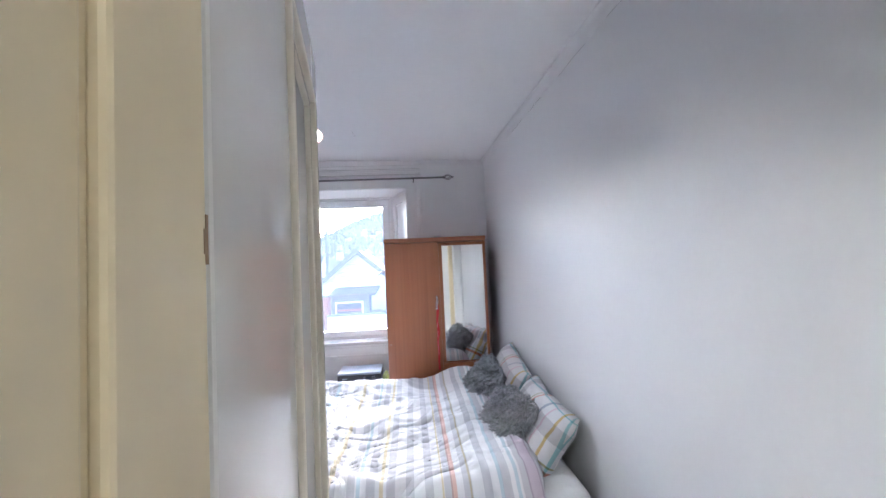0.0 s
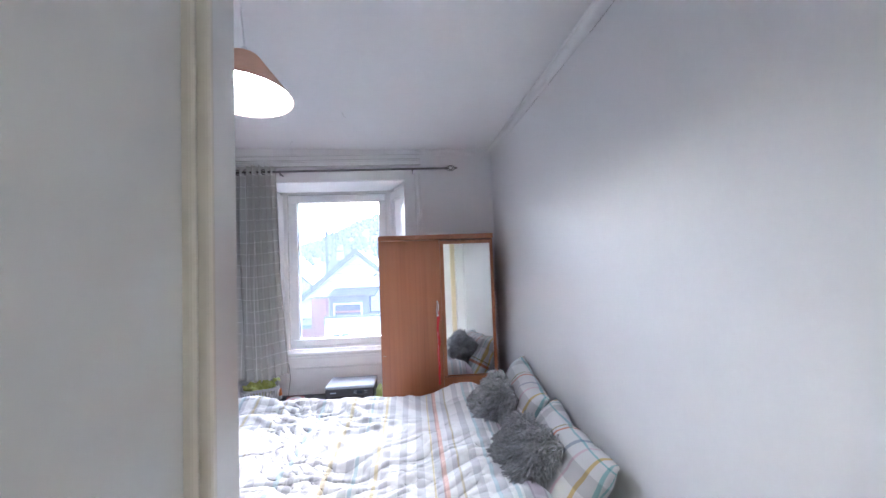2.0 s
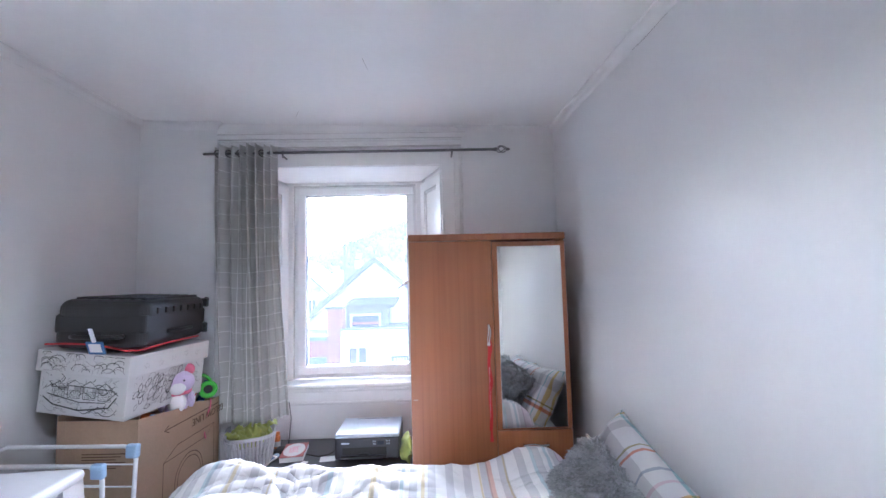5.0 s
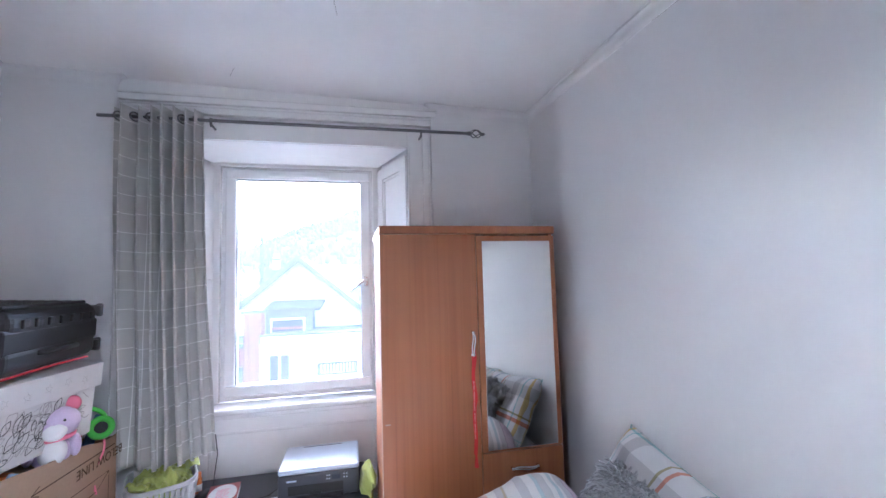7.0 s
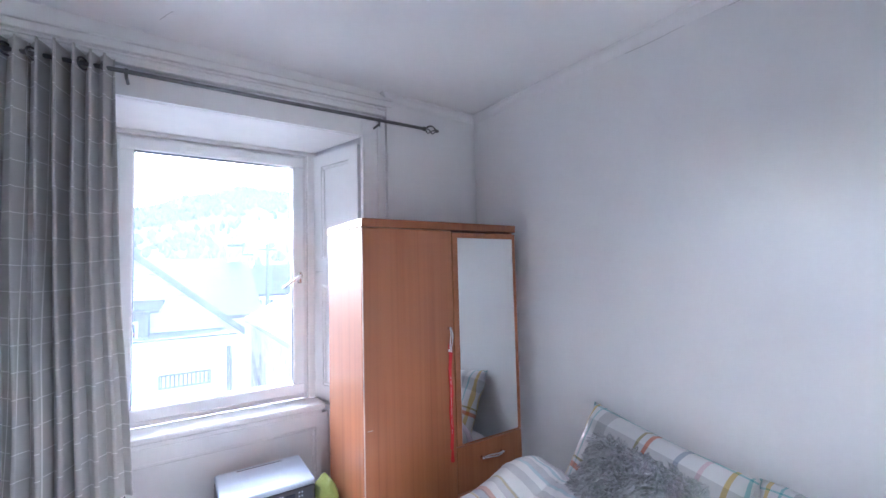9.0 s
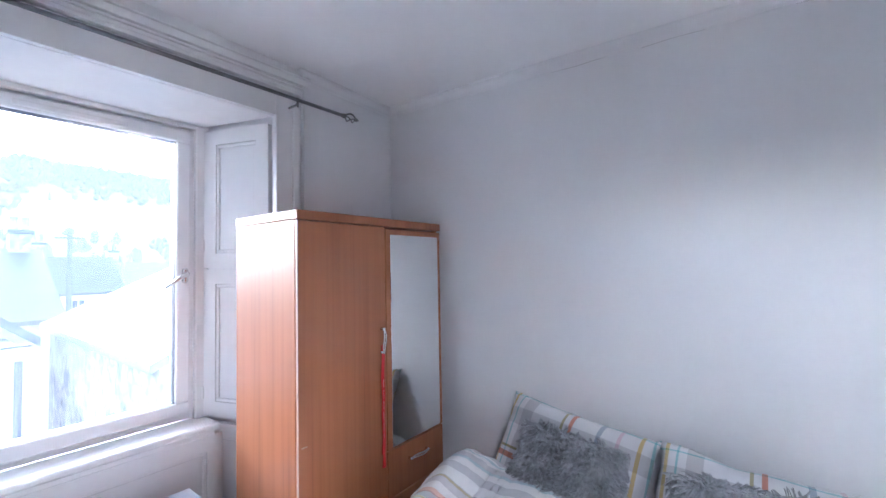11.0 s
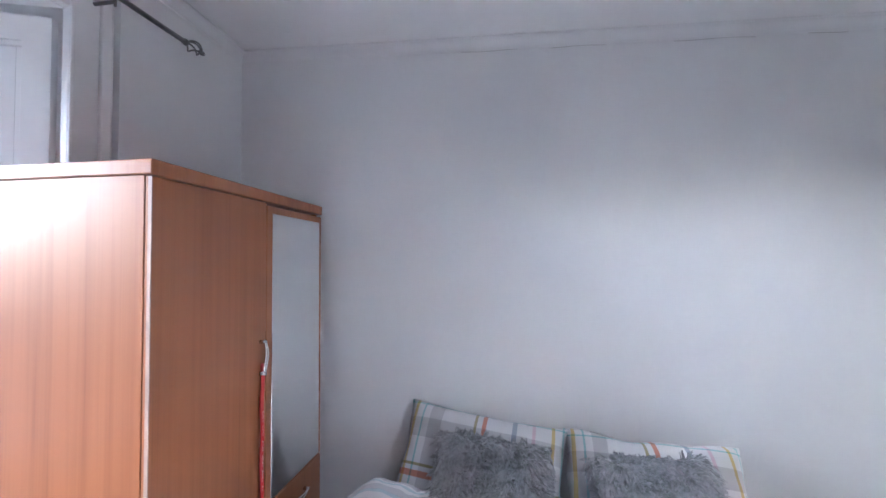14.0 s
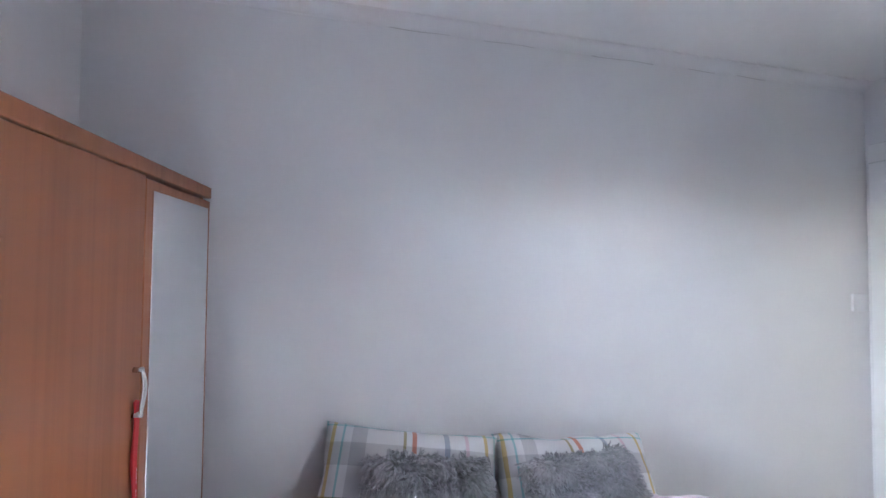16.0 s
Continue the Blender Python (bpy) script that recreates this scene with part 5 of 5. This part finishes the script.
heap = tagged(obj("crumpled_cloth", bm, LIME, None, True), "crumpled lime-green cloths heaped in the basket", "cloth")
heap.matrix_world = pose(-1.190, 3.735, DESK_Z, 0, 0, 22) @ Matrix.Diagonal((0.95, 0.92, 0.9, 1))
sol = heap.modifiers.new("thickness", 'SOLIDIFY')
sol.thickness = 0.004
for (x, y, z, rz, ry) in ((-1.100, 3.755, 0.672, 20, -25), (-1.220, 3.62, 0.655, 80, 20)):
    bm = bmesh.new()
    rows = [[bm.verts.new(((i / 12 - 0.5) * 0.11, (j / 10 - 0.5) * 0.08, 0.016 * math.sin(i * 0.9) + 0.018 * noise.noise((i * 0.4, j * 0.4, x)))) for i in range(13)] for j in range(11)]
    for j in range(10):
        for i in range(12):
            bm.faces.new((rows[j][i], rows[j][i + 1], rows[j + 1][i + 1], rows[j + 1][i]))
    c = tagged(obj("cloth", bm, LIME, None, True), "lime-green cloth hanging over the basket rim", "cloth", "cloths in the basket")
    c.matrix_world = pose(x, y, z, 8, ry, rz)
    sol = c.modifiers.new("thickness", 'SOLIDIFY')
    sol.thickness = 0.003

# ---- small things on the desk ----
bottle = thing("pill_bottle", "small orange bottle with a white cap on the desk", "bottle", Matrix.Translation((-1.105, 3.935, DESK_Z)))
part("bottle_body", lathe_bm([(0, 0), (0.017, 0), (0.019, 0.005), (0.019, 0.07), (0.013, 0.08), (0, 0.08)], 20), ORANGE, bottle, smooth=True)
part("cap", lathe_bm([(0, 0.08), (0.016, 0.08), (0.016, 0.098), (0, 0.10)], 20), ORANGE, bottle, smooth=True)
part("label", lathe_bm([(0.0194, 0.012), (0.0194, 0.045)], 20), PAPER, bottle, "white paper label")
mouse = tagged(obj("computer_mouse", ball(bmesh.new(), (0, 0, 0.012), 0.03, (0.95, 1.7, 0.85)), BLACKPLASTIC, None, True), "black computer mouse on the desk", "mouse")
mouse.matrix_world = pose(-1.058, 3.866, DESK_Z, 0, 0, -25)
bm = bmesh.new()
tube = thing("ointment_tube", "white and blue tube lying on the desk", "tube", pose(-1.075, 3.735, DESK_Z + 0.012, 0, 0, -20))
part("tube_body", box_bm(-0.022, 0.022, -0.065, 0.045, -0.010, 0.010, 0.009), WHITEPLASTIC, tube)
part("tube_band", box_bm(-0.0225, 0.0225, -0.03, 0.015, 0.004, 0.0108, 0.001), BLUE, tube, "dark blue printed band")
part("cap", box_bm(-0.014, 0.014, 0.045, 0.07, -0.010, 0.010, 0.006), PALEBLUE, tube)
book = thing("book", "thick paperback with a red and white cover on the desk", "book", pose(-0.955, 3.81, DESK_Z, 0, 0, 7) @ Matrix.Diagonal((1.12, 1.12, 1, 1)))
part("pages", box_bm(-0.058, 0.060, -0.092, 0.092, 0.003, 0.031), PAPER, book)
part("cover", box_bm(-0.061, 0.062, -0.095, 0.095, 0.031, 0.034, 0.001), material("brick_red_cover", (0.40, 0.10, 0.09), 0.5), book, "dull red cover")
part("cover_panel", prism_bm([(0.056 * math.cos(2 * math.pi * i / 24), 0.088 * math.sin(2 * math.pi * i / 24)) for i in range(24)], 0.0338, 0.0346), PAPER, book, "white oval with unreadable print")
bm = bmesh.new()
for k in range(7):
    stroke_bm([(-0.026, 0.04 - 0.012 * k), (0.026 - 0.006 * (k % 3), 0.04 - 0.012 * k)], 0.004, 0.0350, bm=bm)
part("cover_print", bm, PINK, book)
note = tagged(obj("paper_slip", box_bm(-0.045, 0.045, -0.035, 0.035, 0, 0.0012), PAPER), "white paper slip on the desk", "paper")
note.matrix_world = pose(-0.735, 3.74, DESK_Z, 0, 0, 8)
note2 = tagged(obj("paper_slip", box_bm(-0.02, 0.02, -0.03, 0.03, 0, 0.0012), PAPER), "white paper slip half under the book", "paper")
note2.matrix_world = pose(-0.868, 3.690, DESK_Z, 0, 0, -20)
cable = bmesh.new()
tube_bm([(-0.69, 3.86, DESK_Z + 0.02), (-0.74, 3.80, DESK_Z + 0.004), (-0.80, 3.77, DESK_Z + 0.004), (-0.86, 3.80, DESK_Z + 0.004), (-0.95, 3.84, DESK_Z + 0.004), (-1.02, 3.90, DESK_Z + 0.004)], 0.003, 6, cable)
tagged(obj("printer_cable", cable, BLACKPLASTIC, None, True), "thin black cable trailing behind the printer", "cable")
tagged(obj("wall_cable", tube_bm([(-1.035, 3.93, DESK_Z + 0.003), (-1.03, 3.95, 0.56), (-1.005, 3.90, 0.66), (-0.995, 3.83, 0.78)], 0.0025, 6), DARKGREY, None, True), "thin grey cable hanging beside the curtain", "cable")
bm = ball(bmesh.new(), (0, 0, 0), 0.05, (0.5, 1.6, 1.7), 20)
for v in bm.verts:
    v.co += Vector((noise.noise(v.co * 30), noise.noise(v.co * 30 + Vector((5, 0, 0))), noise.noise(v.co * 30 + Vector((0, 5, 0))))) * 0.026
bag = tagged(obj("cloth_bag", bm, LIME, None, True), "lime-green cloth stuffed between desk and wardrobe", "cloth")
bag.matrix_world = pose(-0.262, 3.70, 0.530, 0, 8, 20)

# ---- lanyard on the wardrobe handle ----
lanyard = thing("lanyard", "red printed lanyard hanging from the wardrobe handle", "lanyard", Matrix.Translation((SPLIT - 0.031, WY0 - 0.010, 0)))
pts = [(0.006 * math.sin(i * 0.7), 1.205 - 0.46 * i / 24) for i in range(25)]
bm = stroke_bm([(x * 0.4, z) for x, z in pts], 0.016)
ribbon = part("ribbon", bm, RED, lanyard)
ribbon.matrix_local = Matrix.Rotation(radians(90), 4, 'X')
sol = ribbon.modifiers.new("thickness", 'SOLIDIFY')
sol.thickness = 0.003
bm = stroke_bm([(0.006 + x, z) for x, z in pts[:14]], 0.010)
ribbon = part("ribbon", bm, RED, lanyard)
ribbon.matrix_local = Matrix.Translation((0, 0.006, 0)) @ Matrix.Rotation(radians(90), 4, 'X')
sol = ribbon.modifiers.new("thickness", 'SOLIDIFY')
sol.thickness = 0.003
part("crimp", box_bm(-0.008, 0.008, -0.006, 0.004, 1.172, 1.182, 0.002), WHITEPLASTIC, lanyard)
bm = bmesh.new()
for k in range(22):
    z = 1.06 - 0.009 * k - 0.01 * (k // 4)
    stroke_bm([(-0.002, z), (-0.002, z - 0.006)], 0.0026 - 0.0008 * (k % 2), 0, bm=bm)
bars = part("print_bars", bm, PAPER, lanyard, "white unreadable print")
bars.matrix_local = Matrix.Translation((0, -0.0032, 0)) @ Matrix.Rotation(radians(90), 4, 'X')
bm = bmesh.new()
rng = random.Random(3)
for k in range(14):
    x = rng.uniform(-0.008, 0.008)
    tube_bm([(x * 0.3, 0, 0.748), (x, rng.uniform(-0.004, 0.002), 0.69)], 0.0018, 5, bm)
part("tassel", bm, RED, lanyard, "red tassel end")
tagged(obj("wardrobe_top_clip", box_bm(0.20, 0.235, 3.40, 3.42, WZ, WZ + 0.012, 0.004), CHROME), "small metal clip lying on the wardrobe", "clip")

# ---- clothes airer, stool and bin by the foot of the bed ----
airer = thing("clothes_airer", "folded white wire clothes airer with blue corner joints", "clothes airer", pose(-1.62, 2.86, -0.0, 0, 0, -4))
for k, (y, top, w2, tilt_deg) in enumerate(((0.07, 0.872, 0.30, -3), (0.0, 0.855, 0.285, 2), (-0.06, 0.825, 0.265, 5))):
    leaf = part("leaf_frame", tube_bm([(-w2, 0, 0.02), (-w2, 0, top - 0.05), (-w2 + 0.015, 0, top - 0.015), (-w2 + 0.05, 0, top), (w2 - 0.05, 0, top), (w2 - 0.015, 0, top - 0.015), (w2, 0, top - 0.05), (w2, 0, 0.02)], 0.008, 10), WHITEPLASTIC, airer, smooth=True)
    leaf.matrix_local = pose(0, y, 0, tilt_deg, 0, 0)
    for j in range(8):
        z = top - 0.07 - 0.085 * j
        part("rail", tube_bm([(-w2, 0, z), (w2, 0, z)], 0.0035, 6), WHITEPLASTIC, leaf)
    if k < 2:
        part("corner_joint", box_bm(w2 - 0.04, w2 + 0.010, -0.013, 0.013, top - 0.045, top + 0.010, 0.008, 3), PALEBLUE, leaf, "pale blue plastic joint")
part("stay", tube_bm([(0.05, -0.05, 0.80), (0.12, 0.06, 0.30)], 0.006, 8), WHITEPLASTIC, airer, smooth=True)
part("hook", box_bm(0.26, 0.39, -0.01, 0.01, 0.665, 0.69, 0.004), WHITEPLASTIC, airer)
stool = thing("plastic_stool", "white moulded plastic stool with splayed legs", "stool", pose(-1.545, 2.56, 0, 0, 0, 4))
part("seat", box_bm(-0.205, 0.205, -0.19, 0.19, 0.832, 0.876, 0.02, 5), WHITEPLASTIC, stool, smooth=False)
part("apron", ring_bm(-0.175, 0.175, -0.145, 0.145, 0.012, 0.0, 0.06), WHITEPLASTIC, stool).matrix_local = Matrix.Translation((0, 0, 0.836)) @ Matrix.Rotation(radians(-90), 4, 'X')
for sx in (-1, 1):
    for sy in (-1, 1):
        bm = slab_bm([(sx * 0.175 + dx, sy * 0.145 + dy, 0.838) for dx, dy in ((-0.016, -0.045), (0.016, -0.045), (0.016, 0.045), (-0.016, 0.045))], 0.838)
        for v in bm.verts:
            if v.co.z < 0.1:
                v.co.x += sx * 0.07
                v.co.y += sy * 0.03
        part("leg", bm, WHITEPLASTIC, stool)
bin_ = thing("waste_bin", "pale grey plastic bin under the stool", "bin", Matrix.Translation((-1.60, 2.53, 0)))
part("bin_body", lathe_bm([(0.0, 0), (0.105, 0), (0.135, 0.60), (0.130, 0.60), (0.10, 0.01), (0, 0.01)], 32), BASKET, bin_, smooth=True)
part("rim", tube_bm([(0.135 * math.cos(2 * math.pi * i / 32), 0.135 * math.sin(2 * math.pi * i / 32), 0.60) for i in range(32)], 0.006, 8, closed=True), WHITEPLASTIC, bin_, smooth=True)

# ---- outside ----
GROUND = -3.2
structure("ground", box_bm(-600, 600, -600, 1000, GROUND - 0.5, GROUND), TARMAC, "dark tarmac yards between the houses", "ground")


def gable_house(name, label, x0, x1, y0, y1, eave, ridge, wall, roof=SLATE, along_y=True, overhang=0.25):
    h = thing(name, label, "house")
    part("wall", box_bm(x0, x1, y0, y1, GROUND, eave), wall, h)
    bm = bmesh.new()
    if along_y:
        xm = (x0 + x1) / 2
        tri = [(x0, eave), (x1, eave), (xm, ridge)]
        a = [bm.verts.new((x, y0, z)) for x, z in tri]
        c = [bm.verts.new((x, y1, z)) for x, z in tri]
    else:
        ym = (y0 + y1) / 2
        tri = [(y0, eave), (y1, eave), (ym, ridge)]
        a = [bm.verts.new((x0, y, z)) for y, z in tri]
        c = [bm.verts.new((x1, y, z)) for y, z in tri]
    bm.faces.new(a)
    bm.faces.new(c[::-1])
    for i in range(3):
        bm.faces.new((a[i], a[(i + 1) % 3], c[(i + 1) % 3], c[i]))
    bmesh.ops.recalc_face_normals(bm, faces=bm.faces)
    part("gable_wall", bm, wall, h)
    for s in (0, 1):
        bm = bmesh.new()
        o = overhang
        if along_y:
            xe = (x0 - o, x1 + o)[s]
            ze = eave - o * (ridge - eave) / ((x1 - x0) / 2)
            q = [(xe, y0 - o, ze), (xe, y1 + o, ze), ((x0 + x1) / 2, y1 + o, ridge), ((x0 + x1) / 2, y0 - o, ridge)]
        else:
            ye = (y0 - o, y1 + o)[s]
            ze = eave - o * (ridge - eave) / ((y1 - y0) / 2)
            q = [(x0 - o, ye, ze), (x1 + o, ye, ze), (x1 + o, (y0 + y1) / 2, ridge), (x0 - o, (y0 + y1) / 2, ridge)]
        lo = [bm.verts.new((x, y, z + 0.02)) for x, y, z in q]
        hi = [bm.verts.new((x, y, z + 0.14)) for x, y, z in q]
        bm.faces.new(lo)
        bm.faces.new(hi[::-1])
        for i in range(4):
            bm.faces.new((lo[i], hi[i], hi[(i + 1) % 4], lo[(i + 1) % 4]))
        bmesh.ops.recalc_face_normals(bm, faces=bm.faces)
        part("roof", bm, roof, h)
    return h



def pane_on(house, x0, x1, z0, z1, y, mat=DARKGLASS):
    """A window in a wall that faces the room: frame proud of the wall, pane set back."""
    w = part("window", ring_bm(x0, x1, z0, z1, 0.06, y - 0.05, y + 0.02, 0.0), RENDERED, house)
    part("pane", box_bm(x0 + 0.05, x1 - 0.05, y - 0.02, y + 0.01, z0 + 0.05, z1 - 0.05), mat, w)
    part("glazing_bar", box_bm((x0 + x1) / 2 - 0.025, (x0 + x1) / 2 + 0.025, y - 0.04, y - 0.015, z0 + 0.05, z1 - 0.05), RENDERED, w)
    return w


def chimney(house, x, y, z0, z1, w=0.5, pots=2):
    c = part("chimney", box_bm(x - w / 2, x + w / 2, y - w / 2, y + w / 2, z0, z1, 0.02), STONE, house)
    part("cap", box_bm(x - w / 2 - 0.06, x + w / 2 + 0.06, y - w / 2 - 0.06, y + w / 2 + 0.06, z1, z1 + 0.12), LEAD, c)
    for k in range(pots):
        px = x + (k - (pots - 1) / 2) * 0.26
        part("pot", lathe_bm([(0.10, z1 + 0.12), (0.085, z1 + 0.5), (0.11, z1 + 0.52), (0.07, z1 + 0.53)], 12, center=(px, y, 0)), STONE, c)


g = gable_house("gable_house", "pale rendered gable-fronted house with a slate roof", -4.15, 0.45, 14.4, 22.0, 0.20, 2.15, RENDERED)
dormer = part("dormer", box_bm(-2.63, -1.40, 13.6, 14.42, -0.3, 0.74), LEAD, g, "dark lead-clad box dormer")
part("dormer_roof", slab_bm([(-2.72, 13.5, 0.80), (-1.20, 13.5, 0.80), (-1.10, 14.42, 1.02), (-2.55, 14.42, 1.02)], 0.06), SLATE, dormer)
w = part("window", ring_bm(-2.50, -1.60, 0.08, 0.56, 0.05, 13.55, 13.61, 0.0), RENDERED, dormer)
part("pane", box_bm(-2.46, -1.64, 13.57, 13.60, 0.12, 0.52), DARKGLASS, w)
part("window_band", box_bm(-2.46, -1.64, 13.53, 13.57, 0.26, 0.32), BRICK, w, "dull red transom")
for k in range(9):        # courses of the stone gable
    z = 0.95 + 0.135 * k
    half = 2.0 * (2.12 - z) / 1.95
    for q in range(3 + k % 2):
        u = -half + 2 * half * (q + 0.5 * (k % 2)) / 4
        if half > 0.25:
            part("stone_course", box_bm(-1.85 + u, -1.85 + u + min(0.5, 0.4 * half), 14.385, 14.405, z, z + 0.028), STONE, g)
for s in (-1, 1):
    bm = slab_bm([(-1.85, 14.10, 2.32), (-1.85, 14.16, 2.32), (-1.85 + s * 2.55, 14.16, 2.32 - 2.16), (-1.85 + s * 2.55, 14.10, 2.32 - 2.16)], 0.20)
    part("bargeboard", bm, LEAD, g)

f = thing("flat_roofed_house", "low white rendered extension with a flat roof", "house")
part("wall", box_bm(-2.45, 0.20, 12.0, 14.3, GROUND, 0.10), RENDERED, f)
part("roof", box_bm(-2.47, 0.22, 11.98, 14.36, 0.10, 0.20, 0.02), LEAD, f)
part("parapet", box_bm(-2.42, 0.25, 11.94, 12.0, -0.10, 0.28, 0.01), RENDERED, f)
part("coping", box_bm(-2.45, 0.28, 11.90, 12.04, 0.28, 0.32, 0.01), LEAD, f)
pane_on(f, -2.28, -1.73, -0.95, -0.12, 12.0)
grille = part("grille", ring_bm(-1.15, -0.22, -0.70, -0.42, 0.03, 11.94, 12.01, 0.0), LEAD, f)
for k in range(12):
    part("grille_bar", box_bm(-1.11 + 0.075 * k, -1.085 + 0.075 * k, 11.95, 12.0, -0.67, -0.45), LEAD, grille)
part("downpipe", tube_bm([(0.12, 11.93, GROUND), (0.12, 11.93, 0.05)], 0.05, 8), LEAD, f)

b = thing("brick_house", "red brick outbuilding with a flat lead roof", "house")
part("wall", box_bm(-5.2, -2.6, 12.6, 14.2, GROUND, -0.05), BRICK, b)
part("roof", box_bm(-5.3, -2.5, 12.5, 14.3, -0.05, 0.06), LEAD, b)
part("door", box_bm(-3.6, -2.95, 12.55, 12.62, GROUND, -0.5), LEAD, b)
part("pier", box_bm(-2.91, -2.50, 12.45, 12.9, GROUND, 0.80, 0.01), BRICK, b, "tall red brick pier")
part("pier_cap", box_bm(-2.96, -2.45, 12.40, 12.95, 0.80, 0.87, 0.01), LEAD, b)

r = gable_house("slate_house", "grey house with a broad slate roof", -1.6, 1.35, 17.0, 24.0, 0.30, 2.15, RENDERED, along_y=False)
chimney(r, 1.1, 20.5, 1.9, 2.75)
s_house = gable_house("stone_house", "rubble stone outhouse with a wet shining slate roof", 0.95, 6.2, 8.2, 14.8, 0.30, 1.55, STONE, WETSLATE, True, 0.15)
rng = random.Random(8)
for (x0, x1, y0, y1, e, top, wl, ay) in ((2.2, 5.3, 27, 31, 0.6, 2.1, RENDERED, False), (5.9, 10.5, 30, 35, 0.6, 1.9, RENDERED, False), (-9.5, -5.8, 24, 29, 1.0, 2.7, STONE, True), (-6.2, -3.2, 31, 36, 1.0, 2.5, RENDERED, False), (11.5, 16.5, 33, 38, 0.4, 1.8, STONE, False), (-1.0, 3.5, 44, 49, 0.9, 2.6, RENDERED, False), (6.0, 12.0, 52, 57, 1.0, 2.8, STONE, False), (-14, -10, 33, 38, 0.8, 2.6, RENDERED, False)):
    h = gable_house("village_house", "distant village house with a slate roof", x0, x1, y0, y1, e, top, wl, SLATE, ay)
    for k in range(3):
        xa = x0 + (x1 - x0) * (0.15 + 0.28 * k)
        pane_on(h, xa, xa + 0.55, e - 1.25, e - 0.35, y0)
    chimney(h, x0 + 0.5, (y0 + y1) / 2, top - 0.3, top + 0.7)
for x, y, top in ((3.3, 26.0, 3.3), (-5.3, 26.5, 4.3)):
    p = thing("telegraph_pole", "tall pale telegraph pole between the houses", "pole", group="telegraph poles")
    part("post", tube_bm([(x, y, GROUND), (x, y, top)], [0.13, 0.09], 10), LEAD, p)
    part("crossarm", box_bm(x - 0.5, x + 0.5, y - 0.05, y + 0.05, top - 0.35, top - 0.25), LEAD, p)
lat = thing("lattice_mast", "slender lattice mast behind the roofs", "mast")
for dx, dy in ((-0.3, -0.3), (0.3, -0.3), (0.3, 0.3), (-0.3, 0.3)):
    part("leg", tube_bm([(-6.6 + dx, 36 + dy, GROUND), (-6.6 + dx * 0.4, 36 + dy * 0.4, 6.2)], 0.05, 6), LEAD, lat)
for k in range(12):
    z = -2 + k * 0.68
    q = 0.3 - 0.18 * (z - GROUND) / 9.4
    s1 = 1 if k % 2 else -1
    part("brace", tube_bm([(-6.6 - s1 * q, 36 - q, z), (-6.6 + s1 * q, 36 - q, z + 0.68)], 0.03, 5), LEAD, lat)

# the hill behind the village
bm = bmesh.new()
NX, NY = 90, 64


def hill_z(x, y):
    u = max(0, min(1, (y - 110) / 420))
    rise = u * u * (3 - 2 * u)
    east = rise * (min(1.05, max(0.35, 0.85 + x / 260)) * 92 + 0.02 * x + 14 * noise.noise((x * 0.006, y * 0.006, 1)))
    # unseen western rise, added to cut low skylight on the east wall
    w = max(0, min(1, (-x - 130) / 300))
    west = w * w * (3 - 2 * w) * (52 + 8 * noise.noise((x * 0.007, y * 0.007, 6)))
    return GROUND + max(east, west) + 5 * max(u, w) * noise.noise((x * 0.03, y * 0.03, 4))


rows = [[bm.verts.new((-520 + 1040 * i / NX, -100 + 720 * j / NY, hill_z(-520 + 1040 * i / NX, -100 + 720 * j / NY))) for i in range(NX + 1)] for j in range(NY + 1)]
for j in range(NY):
    for i in range(NX):
        bm.faces.new((rows[j][i], rows[j][i + 1], rows[j + 1][i + 1], rows[j + 1][i]))
bmesh.ops.recalc_face_normals(bm, faces=bm.faces)
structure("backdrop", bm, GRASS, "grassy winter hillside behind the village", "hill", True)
rng = random.Random(31)
verts, faces = [], []
made = 0
while made < 7000:
    x, y = rng.uniform(-260, 330), rng.uniform(70, 540)
    if y < 0.55 * abs(x):
        continue
    wood_here = noise.noise((x * 0.010, y * 0.013, 2.2)) + (0.5 if y > 330 else (0.25 if y < 150 else -0.2))
    if rng.random() > 0.5 + wood_here * 1.6:
        continue
    z = hill_z(x, y) if y > 100 else GROUND
    h, r = rng.uniform(3.0, 6.5), rng.uniform(1.2, 2.4)
    k = len(verts)
    levels = ((0.0, 0.25), (0.18, 0.9), (0.45, 1.0), (0.75, 0.6))
    for lz, lr in levels:
        for i in range(6):
            a = i * math.pi / 3 + rng.uniform(-0.4, 0.4)
            q = r * lr * rng.uniform(0.6, 1.25)
            verts.append((x + q * math.cos(a), y + q * math.sin(a), z + h * (lz + rng.uniform(-0.06, 0.06))))
    verts.append((x, y, z + h))
    for lv in range(3):
        for i in range(6):
            faces.append((k + lv * 6 + i, k + lv * 6 + (i + 1) % 6, k + lv * 6 + 6 + (i + 1) % 6, k + lv * 6 + 6 + i))
    for i in range(6):
        faces.append((k + 18 + i, k + 18 + (i + 1) % 6, k + 24))
    made += 1
me = bpy.data.meshes.new("woods")
me.from_pydata(verts, [], faces)
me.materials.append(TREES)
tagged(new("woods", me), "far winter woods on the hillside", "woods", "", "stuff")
